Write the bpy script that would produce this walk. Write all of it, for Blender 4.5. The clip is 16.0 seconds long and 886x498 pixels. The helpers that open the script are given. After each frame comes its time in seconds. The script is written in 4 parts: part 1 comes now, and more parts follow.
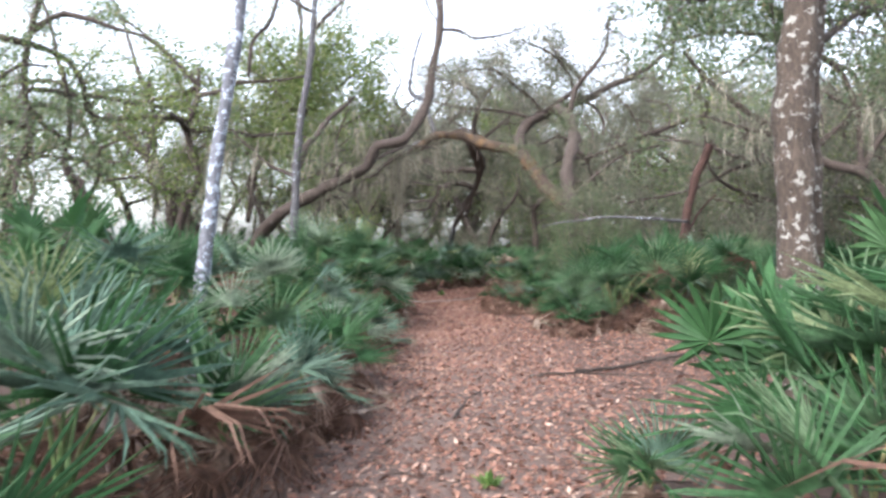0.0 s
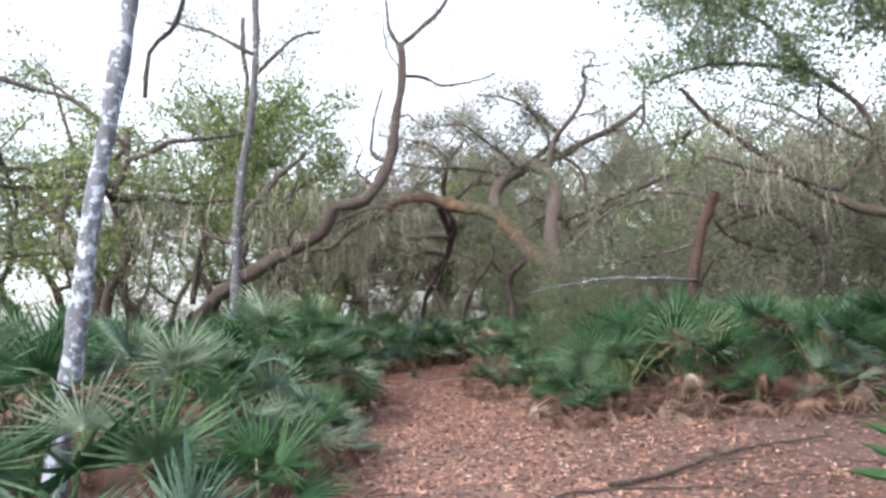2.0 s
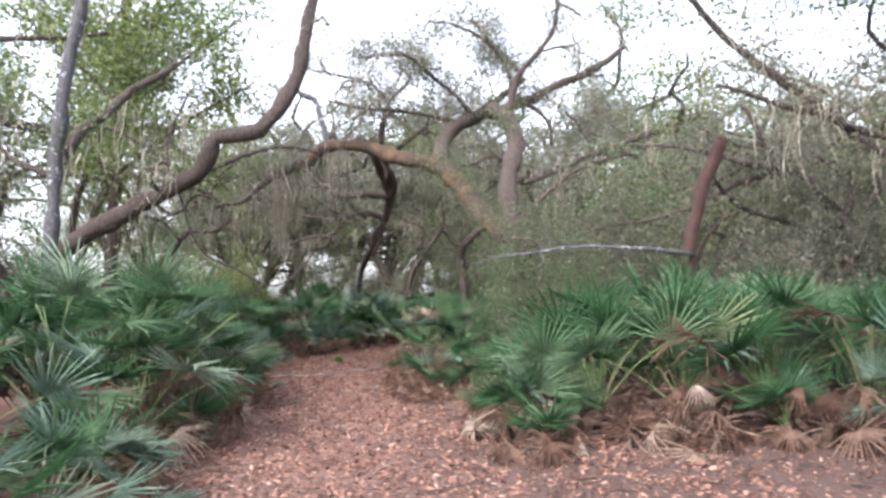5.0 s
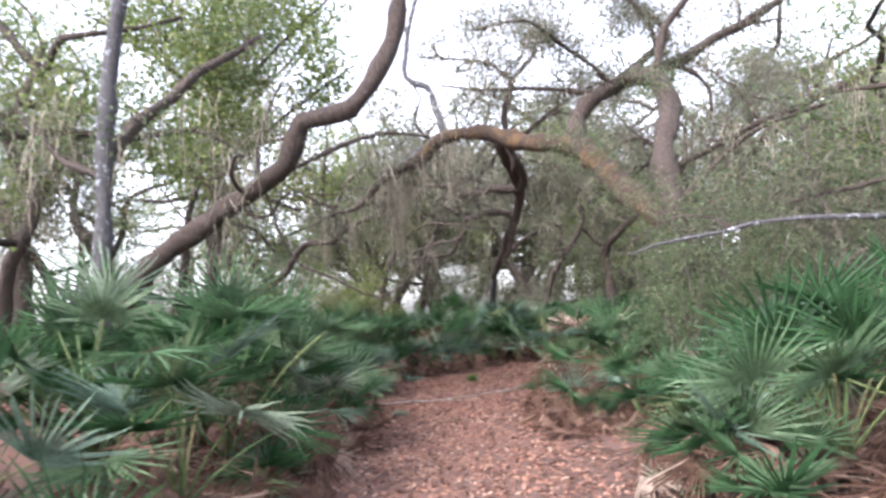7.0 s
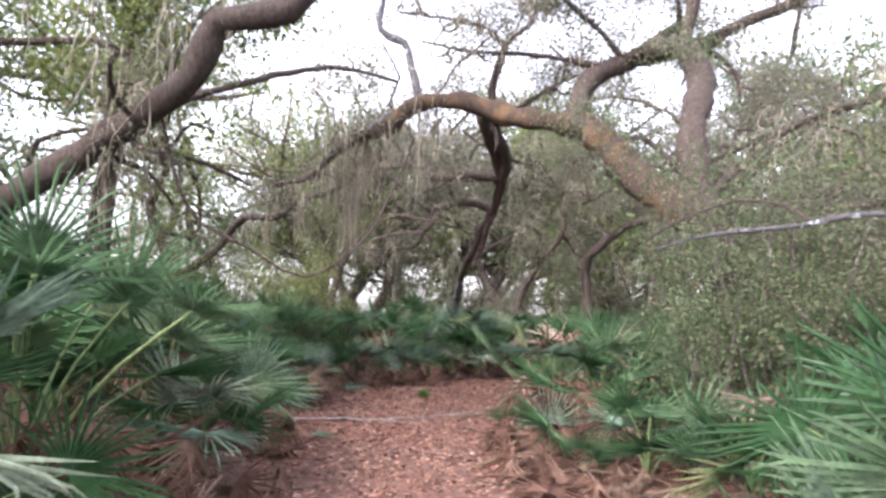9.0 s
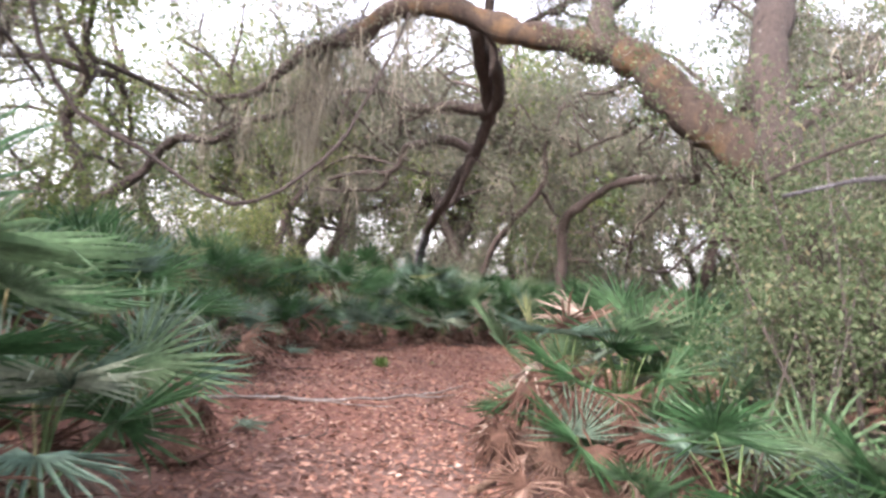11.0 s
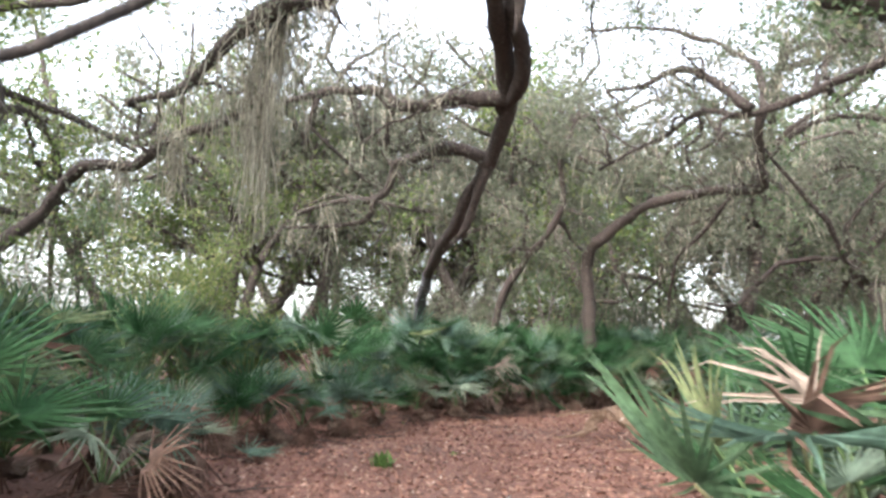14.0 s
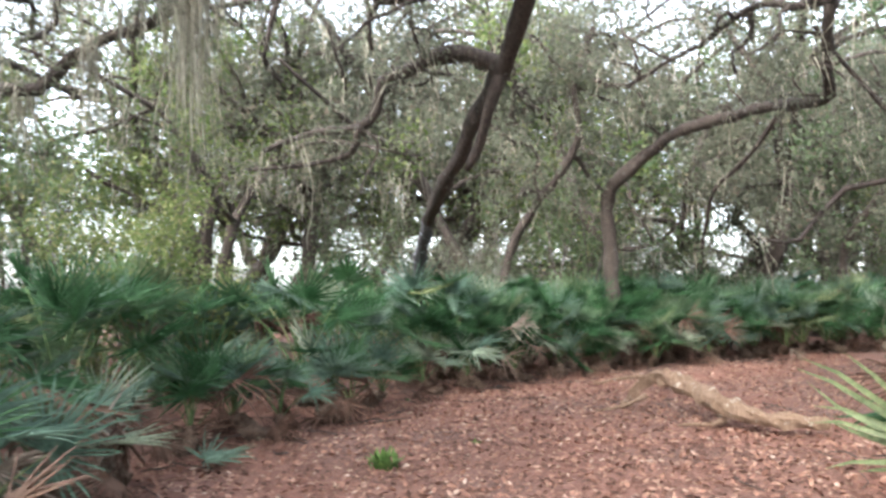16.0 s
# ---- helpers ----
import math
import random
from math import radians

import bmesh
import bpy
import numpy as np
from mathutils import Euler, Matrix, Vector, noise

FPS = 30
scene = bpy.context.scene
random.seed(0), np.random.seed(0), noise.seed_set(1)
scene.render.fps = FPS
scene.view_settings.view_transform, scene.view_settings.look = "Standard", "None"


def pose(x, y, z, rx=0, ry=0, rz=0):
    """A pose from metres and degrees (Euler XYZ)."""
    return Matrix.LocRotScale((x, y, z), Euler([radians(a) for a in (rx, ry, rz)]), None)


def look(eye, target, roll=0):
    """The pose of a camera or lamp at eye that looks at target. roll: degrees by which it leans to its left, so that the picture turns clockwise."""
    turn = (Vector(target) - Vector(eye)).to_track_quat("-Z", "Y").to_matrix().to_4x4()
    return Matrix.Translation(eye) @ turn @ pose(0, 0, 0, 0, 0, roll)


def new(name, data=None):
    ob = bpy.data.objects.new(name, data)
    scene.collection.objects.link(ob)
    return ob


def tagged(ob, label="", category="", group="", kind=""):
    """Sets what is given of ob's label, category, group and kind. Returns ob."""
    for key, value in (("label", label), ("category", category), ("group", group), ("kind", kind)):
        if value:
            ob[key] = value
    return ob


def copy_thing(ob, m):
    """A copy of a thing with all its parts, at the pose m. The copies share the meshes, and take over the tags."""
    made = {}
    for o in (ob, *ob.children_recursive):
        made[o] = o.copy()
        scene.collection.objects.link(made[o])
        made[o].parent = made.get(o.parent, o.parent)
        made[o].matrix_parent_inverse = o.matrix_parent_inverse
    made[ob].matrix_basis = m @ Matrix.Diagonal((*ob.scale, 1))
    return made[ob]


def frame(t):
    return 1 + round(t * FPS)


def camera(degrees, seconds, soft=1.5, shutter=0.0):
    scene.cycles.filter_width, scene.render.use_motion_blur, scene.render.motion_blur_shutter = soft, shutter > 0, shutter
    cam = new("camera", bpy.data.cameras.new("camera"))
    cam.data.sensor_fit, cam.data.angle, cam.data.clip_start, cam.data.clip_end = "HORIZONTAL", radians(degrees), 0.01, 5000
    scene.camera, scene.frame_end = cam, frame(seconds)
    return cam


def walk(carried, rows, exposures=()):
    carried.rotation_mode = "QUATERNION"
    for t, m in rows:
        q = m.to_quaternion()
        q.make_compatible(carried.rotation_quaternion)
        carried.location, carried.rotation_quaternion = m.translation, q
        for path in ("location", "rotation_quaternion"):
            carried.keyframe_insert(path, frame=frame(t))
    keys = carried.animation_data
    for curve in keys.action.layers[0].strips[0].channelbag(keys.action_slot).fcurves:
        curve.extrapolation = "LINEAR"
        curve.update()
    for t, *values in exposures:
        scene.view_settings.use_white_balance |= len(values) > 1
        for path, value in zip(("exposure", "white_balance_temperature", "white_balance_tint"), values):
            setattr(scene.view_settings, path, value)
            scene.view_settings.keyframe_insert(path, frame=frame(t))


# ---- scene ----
cam = camera(63.8, 16.0, soft=2.8, shutter=0.45)
PATH = [
    (0, (0.001, 0.049, 1.501), (-0.001, 2.049, 1.498), 0.3),
    (0.5, (-0.066, 0.605, 1.531), (0.037, 2.601, 1.579), -0.8),
    (1, (-0.059, 1.191, 1.529), (0.058, 3.182, 1.669), 1.1),
    (1.5, (-0.097, 1.733, 1.534), (-0.006, 3.724, 1.704), 0.6),
    (2, (-0.068, 2.317, 1.483), (0.024, 4.304, 1.69), -2.2),
    (2.5, (-0.085, 2.862, 1.531), (0.027, 4.847, 1.745), 1.1),
    (3, (0.01, 3.359, 1.542), (0.411, 5.304, 1.777), -0.4),
    (3.2, (0.06, 3.58, 1.534), (0.482, 5.521, 1.765), -1.6),
    (5.3, (0.806, 5.964, 1.494), (0.977, 7.952, 1.622), -0.5),
    (5.5, (0.846, 6.163, 1.457), (0.993, 8.15, 1.632), -1.2),
    (6, (0.814, 6.703, 1.462), (0.593, 8.678, 1.684), -1.2),
    (6.5, (0.834, 7.273, 1.449), (0.613, 9.252, 1.638), -4.3),
    (7, (0.861, 7.845, 1.456), (0.674, 9.828, 1.632), -3.0),
    (7.5, (0.869, 8.402, 1.418), (0.782, 10.389, 1.63), -0.9),
    (8, (0.892, 9.013, 1.37), (0.808, 10.996, 1.62), -1.1),
    (8.5, (0.805, 9.638, 1.319), (0.696, 11.625, 1.526), 2.9),
    (8.7, (0.792, 9.876, 1.347), (0.695, 11.863, 1.549), 2.5),
    (10.8, (0.432, 12.048, 1.374), (0.381, 14.044, 1.471), 4.9),
    (11, (0.387, 12.275, 1.377), (0.437, 14.273, 1.459), 6.1),
    (11.5, (0.312, 12.796, 1.354), (0.458, 14.79, 1.405), 3.0),
    (12, (0.202, 13.286, 1.353), (0.236, 15.284, 1.438), -0.1),
    (12.5, (0.236, 13.825, 1.34), (0.415, 15.813, 1.456), 2.3),
    (13, (0.222, 14.328, 1.334), (0.328, 16.32, 1.477), 0.8),
    (13.5, (0.215, 14.83, 1.328), (0.45, 16.807, 1.512), 3.4),
    (14, (0.16, 15.375, 1.35), (0.239, 17.36, 1.588), 2.2),
    (14.5, (0.108, 15.887, 1.385), (0.264, 17.863, 1.646), 1.3),
    (15, (0.192, 16.39, 1.346), (0.332, 18.376, 1.532), 2.1),
    (15.5, (0.104, 16.832, 1.364), (0.13, 18.827, 1.512), 0.4),
    (16, (0.1, 17.282, 1.306), (0.202, 19.275, 1.435), -0.5),
]

walk(cam, [(t, look(eye, target, roll)) for t, eye, target, roll in PATH],
     exposures=[(0.0, 2.25, 6050, 12), (3.0, 2.1, 6200, 13), (6.0, 2.5, 6100, 17), (8.5, 2.55, 6250, 21), (11.0, 2.8, 6450, 23), (14.0, 2.85, 6250, 10), (16.0, 2.9, 6150, 7)])

# ---- world and sun: thin bright cloud, late light ----
SUN_UP, SUN_WAY = 40.0, -140.0
world = bpy.data.worlds.new("sky")
scene.world = world
world.use_nodes = True
wn, wl = world.node_tree.nodes, world.node_tree.links
sky = wn.new("ShaderNodeTexSky")
sky.sky_type, sky.sun_disc = "NISHITA", False
sky.sun_elevation, sky.sun_rotation = radians(SUN_UP), radians(SUN_WAY)
sky.air_density, sky.dust_density = 1.0, 3.0
cloud = wn.new("ShaderNodeHueSaturation")
cloud.inputs["Saturation"].default_value = 0.35
wl.new(sky.outputs[0], cloud.inputs["Color"])
wl.new(cloud.outputs[0], wn["Background"].inputs["Color"])
wn["Background"].inputs["Strength"].default_value = 0.15
sun = new("sun", bpy.data.lights.new("sun", "SUN"))
sun.data.energy, sun.data.angle, sun.data.color = 0.85, radians(18), (1.0, 0.93, 0.84)
a, e = radians(SUN_WAY), radians(SUN_UP)
sun.matrix_world = look((math.sin(a) * math.cos(e) * 60, math.cos(a) * math.cos(e) * 60, math.sin(e) * 60), (0, 0, 0))

# ---- materials ----


def ramp(n, l, source, stops):
    r = n.new("ShaderNodeValToRGB")
    while len(r.color_ramp.elements) < len(stops):
        r.color_ramp.elements.new(0.5)
    for el, (p, c) in zip(r.color_ramp.elements, stops):
        el.position, el.color = p, (*c, 1)
    l.new(source, r.inputs[0])
    return r.outputs[0]


def noise_of(n, l, coord, scale, detail=6.0, rough=0.6, distort=0.0):
    t = n.new("ShaderNodeTexNoise")
    t.inputs["Scale"].default_value, t.inputs["Detail"].default_value = scale, detail
    t.inputs["Roughness"].default_value, t.inputs["Distortion"].default_value = rough, distort
    l.new(coord, t.inputs["Vector"])
    return t.outputs["Fac"]


def mixed(n, l, fac, a, b, mode="MIX"):
    m = n.new("ShaderNodeMix")
    m.data_type, m.blend_type = "RGBA", mode
    for socket, v in ((m.inputs[0], fac), (m.inputs[6], a), (m.inputs[7], b)):
        if isinstance(v, (int, float)):
            socket.default_value = v
        elif isinstance(v, tuple):
            socket.default_value = (*v, 1)
        else:
            l.new(v, socket)
    return m.outputs[2]


def begin(name):
    m = bpy.data.materials.new(name)
    m.use_nodes = True
    n, l = m.node_tree.nodes, m.node_tree.links
    return m, n, l, n["Principled BSDF"], n["Material Output"]


def bump(n, l, height, strength, distance, bsdf):
    b = n.new("ShaderNodeBump")
    b.inputs["Strength"].default_value, b.inputs["Distance"].default_value = strength, distance
    l.new(height, b.inputs["Height"])
    l.new(b.outputs[0], bsdf.inputs["Normal"])


def bark(name, dark, mid, lichen, patch=0.6, tint=None):
    """Furrowed bark with pale crusts of lichen and a green-brown film."""
    m, n, l, bsdf, out = begin(name)
    pos = n.new("ShaderNodeNewGeometry").outputs["Position"]
    mp = n.new("ShaderNodeMapping")
    mp.inputs["Scale"].default_value = (1, 1, 0.35)
    l.new(pos, mp.inputs["Vector"])
    furrow = noise_of(n, l, mp.outputs[0], 30, 8, 0.78, 0.9)
    base = ramp(n, l, furrow, [(0.32, dark), (0.68, mid)])
    big = noise_of(n, l, pos, 2.3, 4, 0.6)
    if tint:
        base = mixed(n, l, ramp(n, l, big, [(0.5, (0, 0, 0)), (0.68, (0.8, 0.8, 0.8))]), base, tint)
    spots = noise_of(n, l, pos, 11, 5, 0.65, 0.4)
    base = mixed(n, l, ramp(n, l, spots, [(patch, (0, 0, 0)), (patch + 0.05, (1, 1, 1))]), base, lichen)
    l.new(base, bsdf.inputs["Base Color"])
    bsdf.inputs["Roughness"].default_value = 0.9
    bump(n, l, furrow, 1.0, 0.035, bsdf)
    return m


def leafy(name, stops, rough=0.5, through_light=0.35, grain=14.0, by="island"):
    """Leaf skin: colour varied leaf by leaf (or frond by frond) and in fine streaks, letting some light through."""
    m, n, l, bsdf, out = begin(name)
    if by == "island":
        rnd = n.new("ShaderNodeNewGeometry").outputs["Random Per Island"]
    else:
        rnd = n.new("ShaderNodeObjectInfo").outputs["Random"]
    col = ramp(n, l, rnd, stops)
    pos = n.new("ShaderNodeNewGeometry").outputs["Position"]
    fine = noise_of(n, l, pos, grain, 5, 0.65)
    lo, hi = (0.5, 1.4) if grain > 8 else (0.78, 1.14)
    shade = ramp(n, l, fine, [(0.3, (lo, lo, lo)), (0.7, (hi, hi, hi * 0.97))])
    col = mixed(n, l, 1.0, col, shade, "MULTIPLY")
    l.new(col, bsdf.inputs["Base Color"])
    bsdf.inputs["Roughness"].default_value = rough
    bsdf.inputs["Specular IOR Level"].default_value = 0.5 if rough < 0.4 else 0.15
    tr = n.new("ShaderNodeBsdfTranslucent")
    l.new(col, tr.inputs["Color"])
    mx = n.new("ShaderNodeMixShader")
    mx.inputs[0].default_value = through_light
    l.new(bsdf.outputs[0], mx.inputs[1])
    l.new(tr.outputs[0], mx.inputs[2])
    l.new(mx.outputs[0], out.inputs["Surface"])
    return m


def soil():
    m, n, l, bsdf, out = begin("leaf_litter_soil")
    pos = n.new("ShaderNodeNewGeometry").outputs["Position"]
    big = noise_of(n, l, pos, 0.45, 4, 0.55)
    fine = noise_of(n, l, pos, 26, 9, 0.75, 0.5)
    cells = n.new("ShaderNodeTexVoronoi")
    cells.inputs["Scale"].default_value = 24
    l.new(pos, cells.inputs["Vector"])
    sep = n.new("ShaderNodeSeparateXYZ")
    l.new(pos, sep.inputs[0])
    far = n.new("ShaderNodeMapRange")
    far.inputs["From Min"].default_value, far.inputs["From Max"].default_value = 7.0, 20.0
    l.new(sep.outputs["Y"], far.inputs["Value"])
    grey = ramp(n, l, fine, [(0.3, (0.065, 0.045, 0.038)), (0.55, (0.165, 0.112, 0.092)), (0.75, (0.28, 0.205, 0.172))])
    red = ramp(n, l, fine, [(0.3, (0.085, 0.035, 0.025)), (0.55, (0.22, 0.098, 0.068)), (0.75, (0.33, 0.165, 0.12))])
    col = mixed(n, l, far.outputs["Result"], grey, red)
    col = mixed(n, l, ramp(n, l, big, [(0.4, (0, 0, 0)), (0.65, (0.6, 0.6, 0.6))]), col, (0.10, 0.072, 0.062))
    # Grey-brown litter right of the path, with shade put into its colour.
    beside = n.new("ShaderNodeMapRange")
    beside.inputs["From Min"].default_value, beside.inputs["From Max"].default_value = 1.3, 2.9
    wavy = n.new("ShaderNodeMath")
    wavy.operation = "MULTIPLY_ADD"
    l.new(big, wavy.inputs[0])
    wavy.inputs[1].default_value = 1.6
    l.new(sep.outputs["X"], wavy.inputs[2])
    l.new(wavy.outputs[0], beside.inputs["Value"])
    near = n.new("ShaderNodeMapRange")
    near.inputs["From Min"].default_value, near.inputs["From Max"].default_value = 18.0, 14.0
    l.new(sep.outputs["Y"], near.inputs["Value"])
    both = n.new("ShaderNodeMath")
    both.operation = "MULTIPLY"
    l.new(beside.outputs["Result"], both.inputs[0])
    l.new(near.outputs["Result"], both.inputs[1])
    shaded_duff = ramp(n, l, fine, [(0.3, (0.032, 0.019, 0.015)), (0.55, (0.105, 0.063, 0.050)), (0.75, (0.21, 0.14, 0.115))])
    col = mixed(n, l, both.outputs[0], col, shaded_duff)
    l.new(col, bsdf.inputs["Base Color"])
    bsdf.inputs["Roughness"].default_value = 0.95
    h = n.new("ShaderNodeMath")
    l.new(fine, h.inputs[0])
    l.new(cells.outputs["Distance"], h.inputs[1])
    bump(n, l, h.outputs[0], 0.7, 0.03, bsdf)
    return m


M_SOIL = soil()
M_OAK = bark("oak_bark", (0.017, 0.012, 0.010), (0.100, 0.074, 0.061), (0.20, 0.20, 0.175), 0.645)
M_LIME = bark("lichened_bark", (0.02, 0.014, 0.011), (0.12, 0.088, 0.066), (0.33, 0.32, 0.29), 0.56)
# Pale lichened bark; the blue of the reflected sky is mixed into its colours.
M_BLUE = bark("pale_bark_sky_tint", (0.06, 0.055, 0.06), (0.24, 0.25, 0.29), (0.46, 0.52, 0.62), 0.52)
M_MOTTLED = bark("mottled_bark", (0.03, 0.028, 0.03), (0.13, 0.125, 0.135), (0.36, 0.39, 0.44), 0.59)
M_RUST = bark("rusty_bark", (0.018, 0.012, 0.009), (0.085, 0.056, 0.038), (0.20, 0.19, 0.15), 0.65, (0.17, 0.098, 0.04))
M_DEADWOOD = bark("weathered_dead_wood", (0.085, 0.05, 0.032), (0.30, 0.19, 0.125), (0.36, 0.29, 0.23), 0.66)
M_STICK = bark("bleached_stick", (0.16, 0.13, 0.11), (0.40, 0.36, 0.33), (0.48, 0.46, 0.44), 0.6)
M_LOG = bark("splintered_log_wood", (0.13, 0.07, 0.04), (0.33, 0.225, 0.155), (0.40, 0.34, 0.28), 0.6)
M_SNAG = bark("rotten_red_wood", (0.02, 0.011, 0.009), (0.085, 0.04, 0.03), (0.2, 0.14, 0.1), 0.7)
M_TWIG = bark("twig_bark", (0.045, 0.036, 0.031), (0.16, 0.135, 0.115), (0.27, 0.265, 0.24), 0.58)
M_FROND = leafy("palmetto_leaf", [(0.0, (0.028, 0.072, 0.030)), (0.45, (0.050, 0.117, 0.050)), (0.75, (0.082, 0.150, 0.078)), (0.92, (0.13, 0.19, 0.11)), (1.0, (0.21, 0.24, 0.12))], 0.42, 0.3, 22.0, "object")
M_FROND_FAR = leafy("palmetto_leaf_far", [(0.0, (0.035, 0.085, 0.033)), (0.5, (0.06, 0.14, 0.055)), (0.9, (0.11, 0.19, 0.09)), (1.0, (0.2, 0.22, 0.13))], 0.45, 0.25, 6.0)
M_FROND_PALE = leafy("palmetto_leaf_bluish", [(0.0, (0.085, 0.145, 0.11)), (0.6, (0.14, 0.205, 0.155)), (1.0, (0.27, 0.31, 0.23))], 0.42, 0.2, 22.0, "object")
M_FROND_DEAD = leafy("dead_palmetto_leaf", [(0.0, (0.075, 0.042, 0.032)), (0.45, (0.135, 0.080, 0.060)), (0.8, (0.19, 0.125, 0.098)), (1.0, (0.31, 0.25, 0.21))], 0.8, 0.15, 12.0, "object")
M_STALK = leafy("palmetto_stalk", [(0.0, (0.06, 0.10, 0.04)), (0.7, (0.10, 0.15, 0.06)), (1.0, (0.19, 0.17, 0.09))], 0.5, 0.0, 20.0, "object")
M_FIBRE = bark("palmetto_stem_fibre", (0.05, 0.03, 0.02), (0.2, 0.13, 0.09), (0.3, 0.24, 0.18), 0.62)
M_OAKLEAF = leafy("oak_leaf", [(0.0, (0.075, 0.11, 0.055)), (0.5, (0.13, 0.18, 0.095)), (0.85, (0.20, 0.24, 0.14)), (1.0, (0.25, 0.21, 0.13))], 0.45, 0.55, 8.0)
M_OAKLEAF_DRY = leafy("oak_leaf_olive", [(0.0, (0.115, 0.125, 0.086)), (0.5, (0.158, 0.166, 0.120)), (0.85, (0.20, 0.20, 0.152)), (1.0, (0.235, 0.19, 0.15))], 0.5, 0.55, 8.0)
M_OAKLEAF_GREEN = leafy("oak_leaf_green", [(0.0, (0.085, 0.13, 0.04)), (0.5, (0.15, 0.20, 0.07)), (1.0, (0.25, 0.27, 0.11))], 0.45, 0.55, 8.0)
M_BRIGHTLEAF = leafy("shrub_leaf", [(0.0, (0.10, 0.145, 0.05)), (0.6, (0.19, 0.23, 0.085)), (1.0, (0.29, 0.28, 0.13))], 0.45, 0.55, 8.0)
M_MOSS = leafy("spanish_moss", [(0.0, (0.21, 0.195, 0.155)), (0.6, (0.32, 0.295, 0.235)), (1.0, (0.42, 0.385, 0.32))], 0.9, 0.3, 20.0)
M_LITTER = leafy("fallen_leaf", [(0.0, (0.07, 0.035, 0.026)), (0.35, (0.19, 0.098, 0.074)), (0.75, (0.31, 0.165, 0.122)), (0.95, (0.38, 0.24, 0.185)), (1.0, (0.48, 0.36, 0.30))], 0.7, 0.1, 30.0)
M_WEED = leafy("weed_leaf", [(0.0, (0.08, 0.15, 0.04)), (1.0, (0.17, 0.26, 0.08))], 0.5, 0.35, 20.0)

# ---- mesh tools ----
rng = np.random.default_rng(7)


class Geo:
    """Grows one mesh out of tubes, leaves and ribbons."""

    def __init__(self):
        self.v, self.f, self.count = [], [], 0

    def add(self, verts, faces):
        self.v.append(np.asarray(verts, float))
        self.f.extend([tuple(int(i) + self.count for i in q) for q in faces])
        self.count += len(verts)

    def quads(self, verts):
        """Loose quads from an array n x 4 x 3."""
        n = len(verts)
        idx = np.arange(n * 4).reshape(n, 4) + self.count
        self.v.append(verts.reshape(-1, 3))
        self.f.extend(map(tuple, idx.tolist()))
        self.count += n * 4

    def tris(self, verts):
        """Loose triangles from an array n x 3 x 3."""
        n = len(verts)
        self.f.extend(map(tuple, (np.arange(n * 3).reshape(n, 3) + self.count).tolist()))
        self.v.append(verts.reshape(-1, 3))
        self.count += n * 3

    def tube(self, pts, radii, sides=8, rough=0.0, cap=True):
        pts, radii = np.asarray(pts, float), np.asarray(radii, float)
        d = np.gradient(pts, axis=0)
        d /= np.linalg.norm(d, axis=1)[:, None] + 1e-9
        ref = np.array([0.3, 0.9, 0.2]) if abs(d[0] @ np.array([0.3, 0.9, 0.2])) < 0.8 else np.array([1.0, 0, 0])
        ang = np.linspace(0, 2 * np.pi, sides, endpoint=False)
        rings = []
        for p, t, r in zip(pts, d, radii):
            u = ref - (ref @ t) * t
            u /= np.linalg.norm(u) + 1e-9
            ref = u
            w = np.cross(t, u)
            rr = r * (1 + rough * rng.normal(size=sides)) if rough else np.full(sides, r)
            rings.append(p + (np.cos(ang) * rr)[:, None] * u + (np.sin(ang) * rr)[:, None] * w)
        faces = []
        for k in range(len(pts) - 1):
            for s in range(sides):
                a0, b0 = k * sides + s, k * sides + (s + 1) % sides
                faces.append((a0, b0, b0 + sides, a0 + sides))
        if cap:
            faces.append(tuple(range((len(pts) - 1) * sides, len(pts) * sides)))
            faces.append(tuple(range(sides - 1, -1, -1)))
        self.add(np.concatenate(rings), faces)

    def mesh(self, name, materials, smooth=False):
        me = bpy.data.meshes.new(name)
        me.from_pydata(np.concatenate(self.v).tolist(), [], self.f)
        for m in materials if isinstance(materials, (list, tuple)) else [materials]:
            me.materials.append(m)
        if smooth:
            me.shade_smooth()
        return me


def part(name, data, parent, label="", m=None, kind=""):
    ob = new(name, data)
    ob.parent = parent
    if m is not None:
        ob.matrix_basis = m
    return tagged(ob, label, kind=kind)


def smooth_line(pts, step=0.18, wobble=0.0):
    """A curve through the points, with uneven wobble."""
    p = np.asarray(pts, float)
    q = np.vstack([2 * p[0] - p[1], p, 2 * p[-1] - p[-2]])
    out = []
    for i in range(1, len(q) - 2):
        n = max(2, int(np.linalg.norm(q[i + 1] - q[i]) / step))
        for s in np.linspace(0, 1, n, endpoint=False):
            a0, a1, a2, a3 = q[i - 1], q[i], q[i + 1], q[i + 2]
            out.append(0.5 * (2 * a1 + (a2 - a0) * s + (2 * a0 - 5 * a1 + 4 * a2 - a3) * s * s + (3 * a1 - a0 - 3 * a2 + a3) * s ** 3))
    out.append(p[-1])
    out = np.array(out)
    if wobble:
        w = rng.normal(size=out.shape) * wobble
        k = np.ones(3) / 3
        w = np.stack([np.convolve(w[:, i], k, "same") for i in range(3)], 1)
        w[0] = w[-1] = 0
        out += w
    return out


def unit(v):
    return v / (np.linalg.norm(v, axis=-1, keepdims=True) + 1e-9)


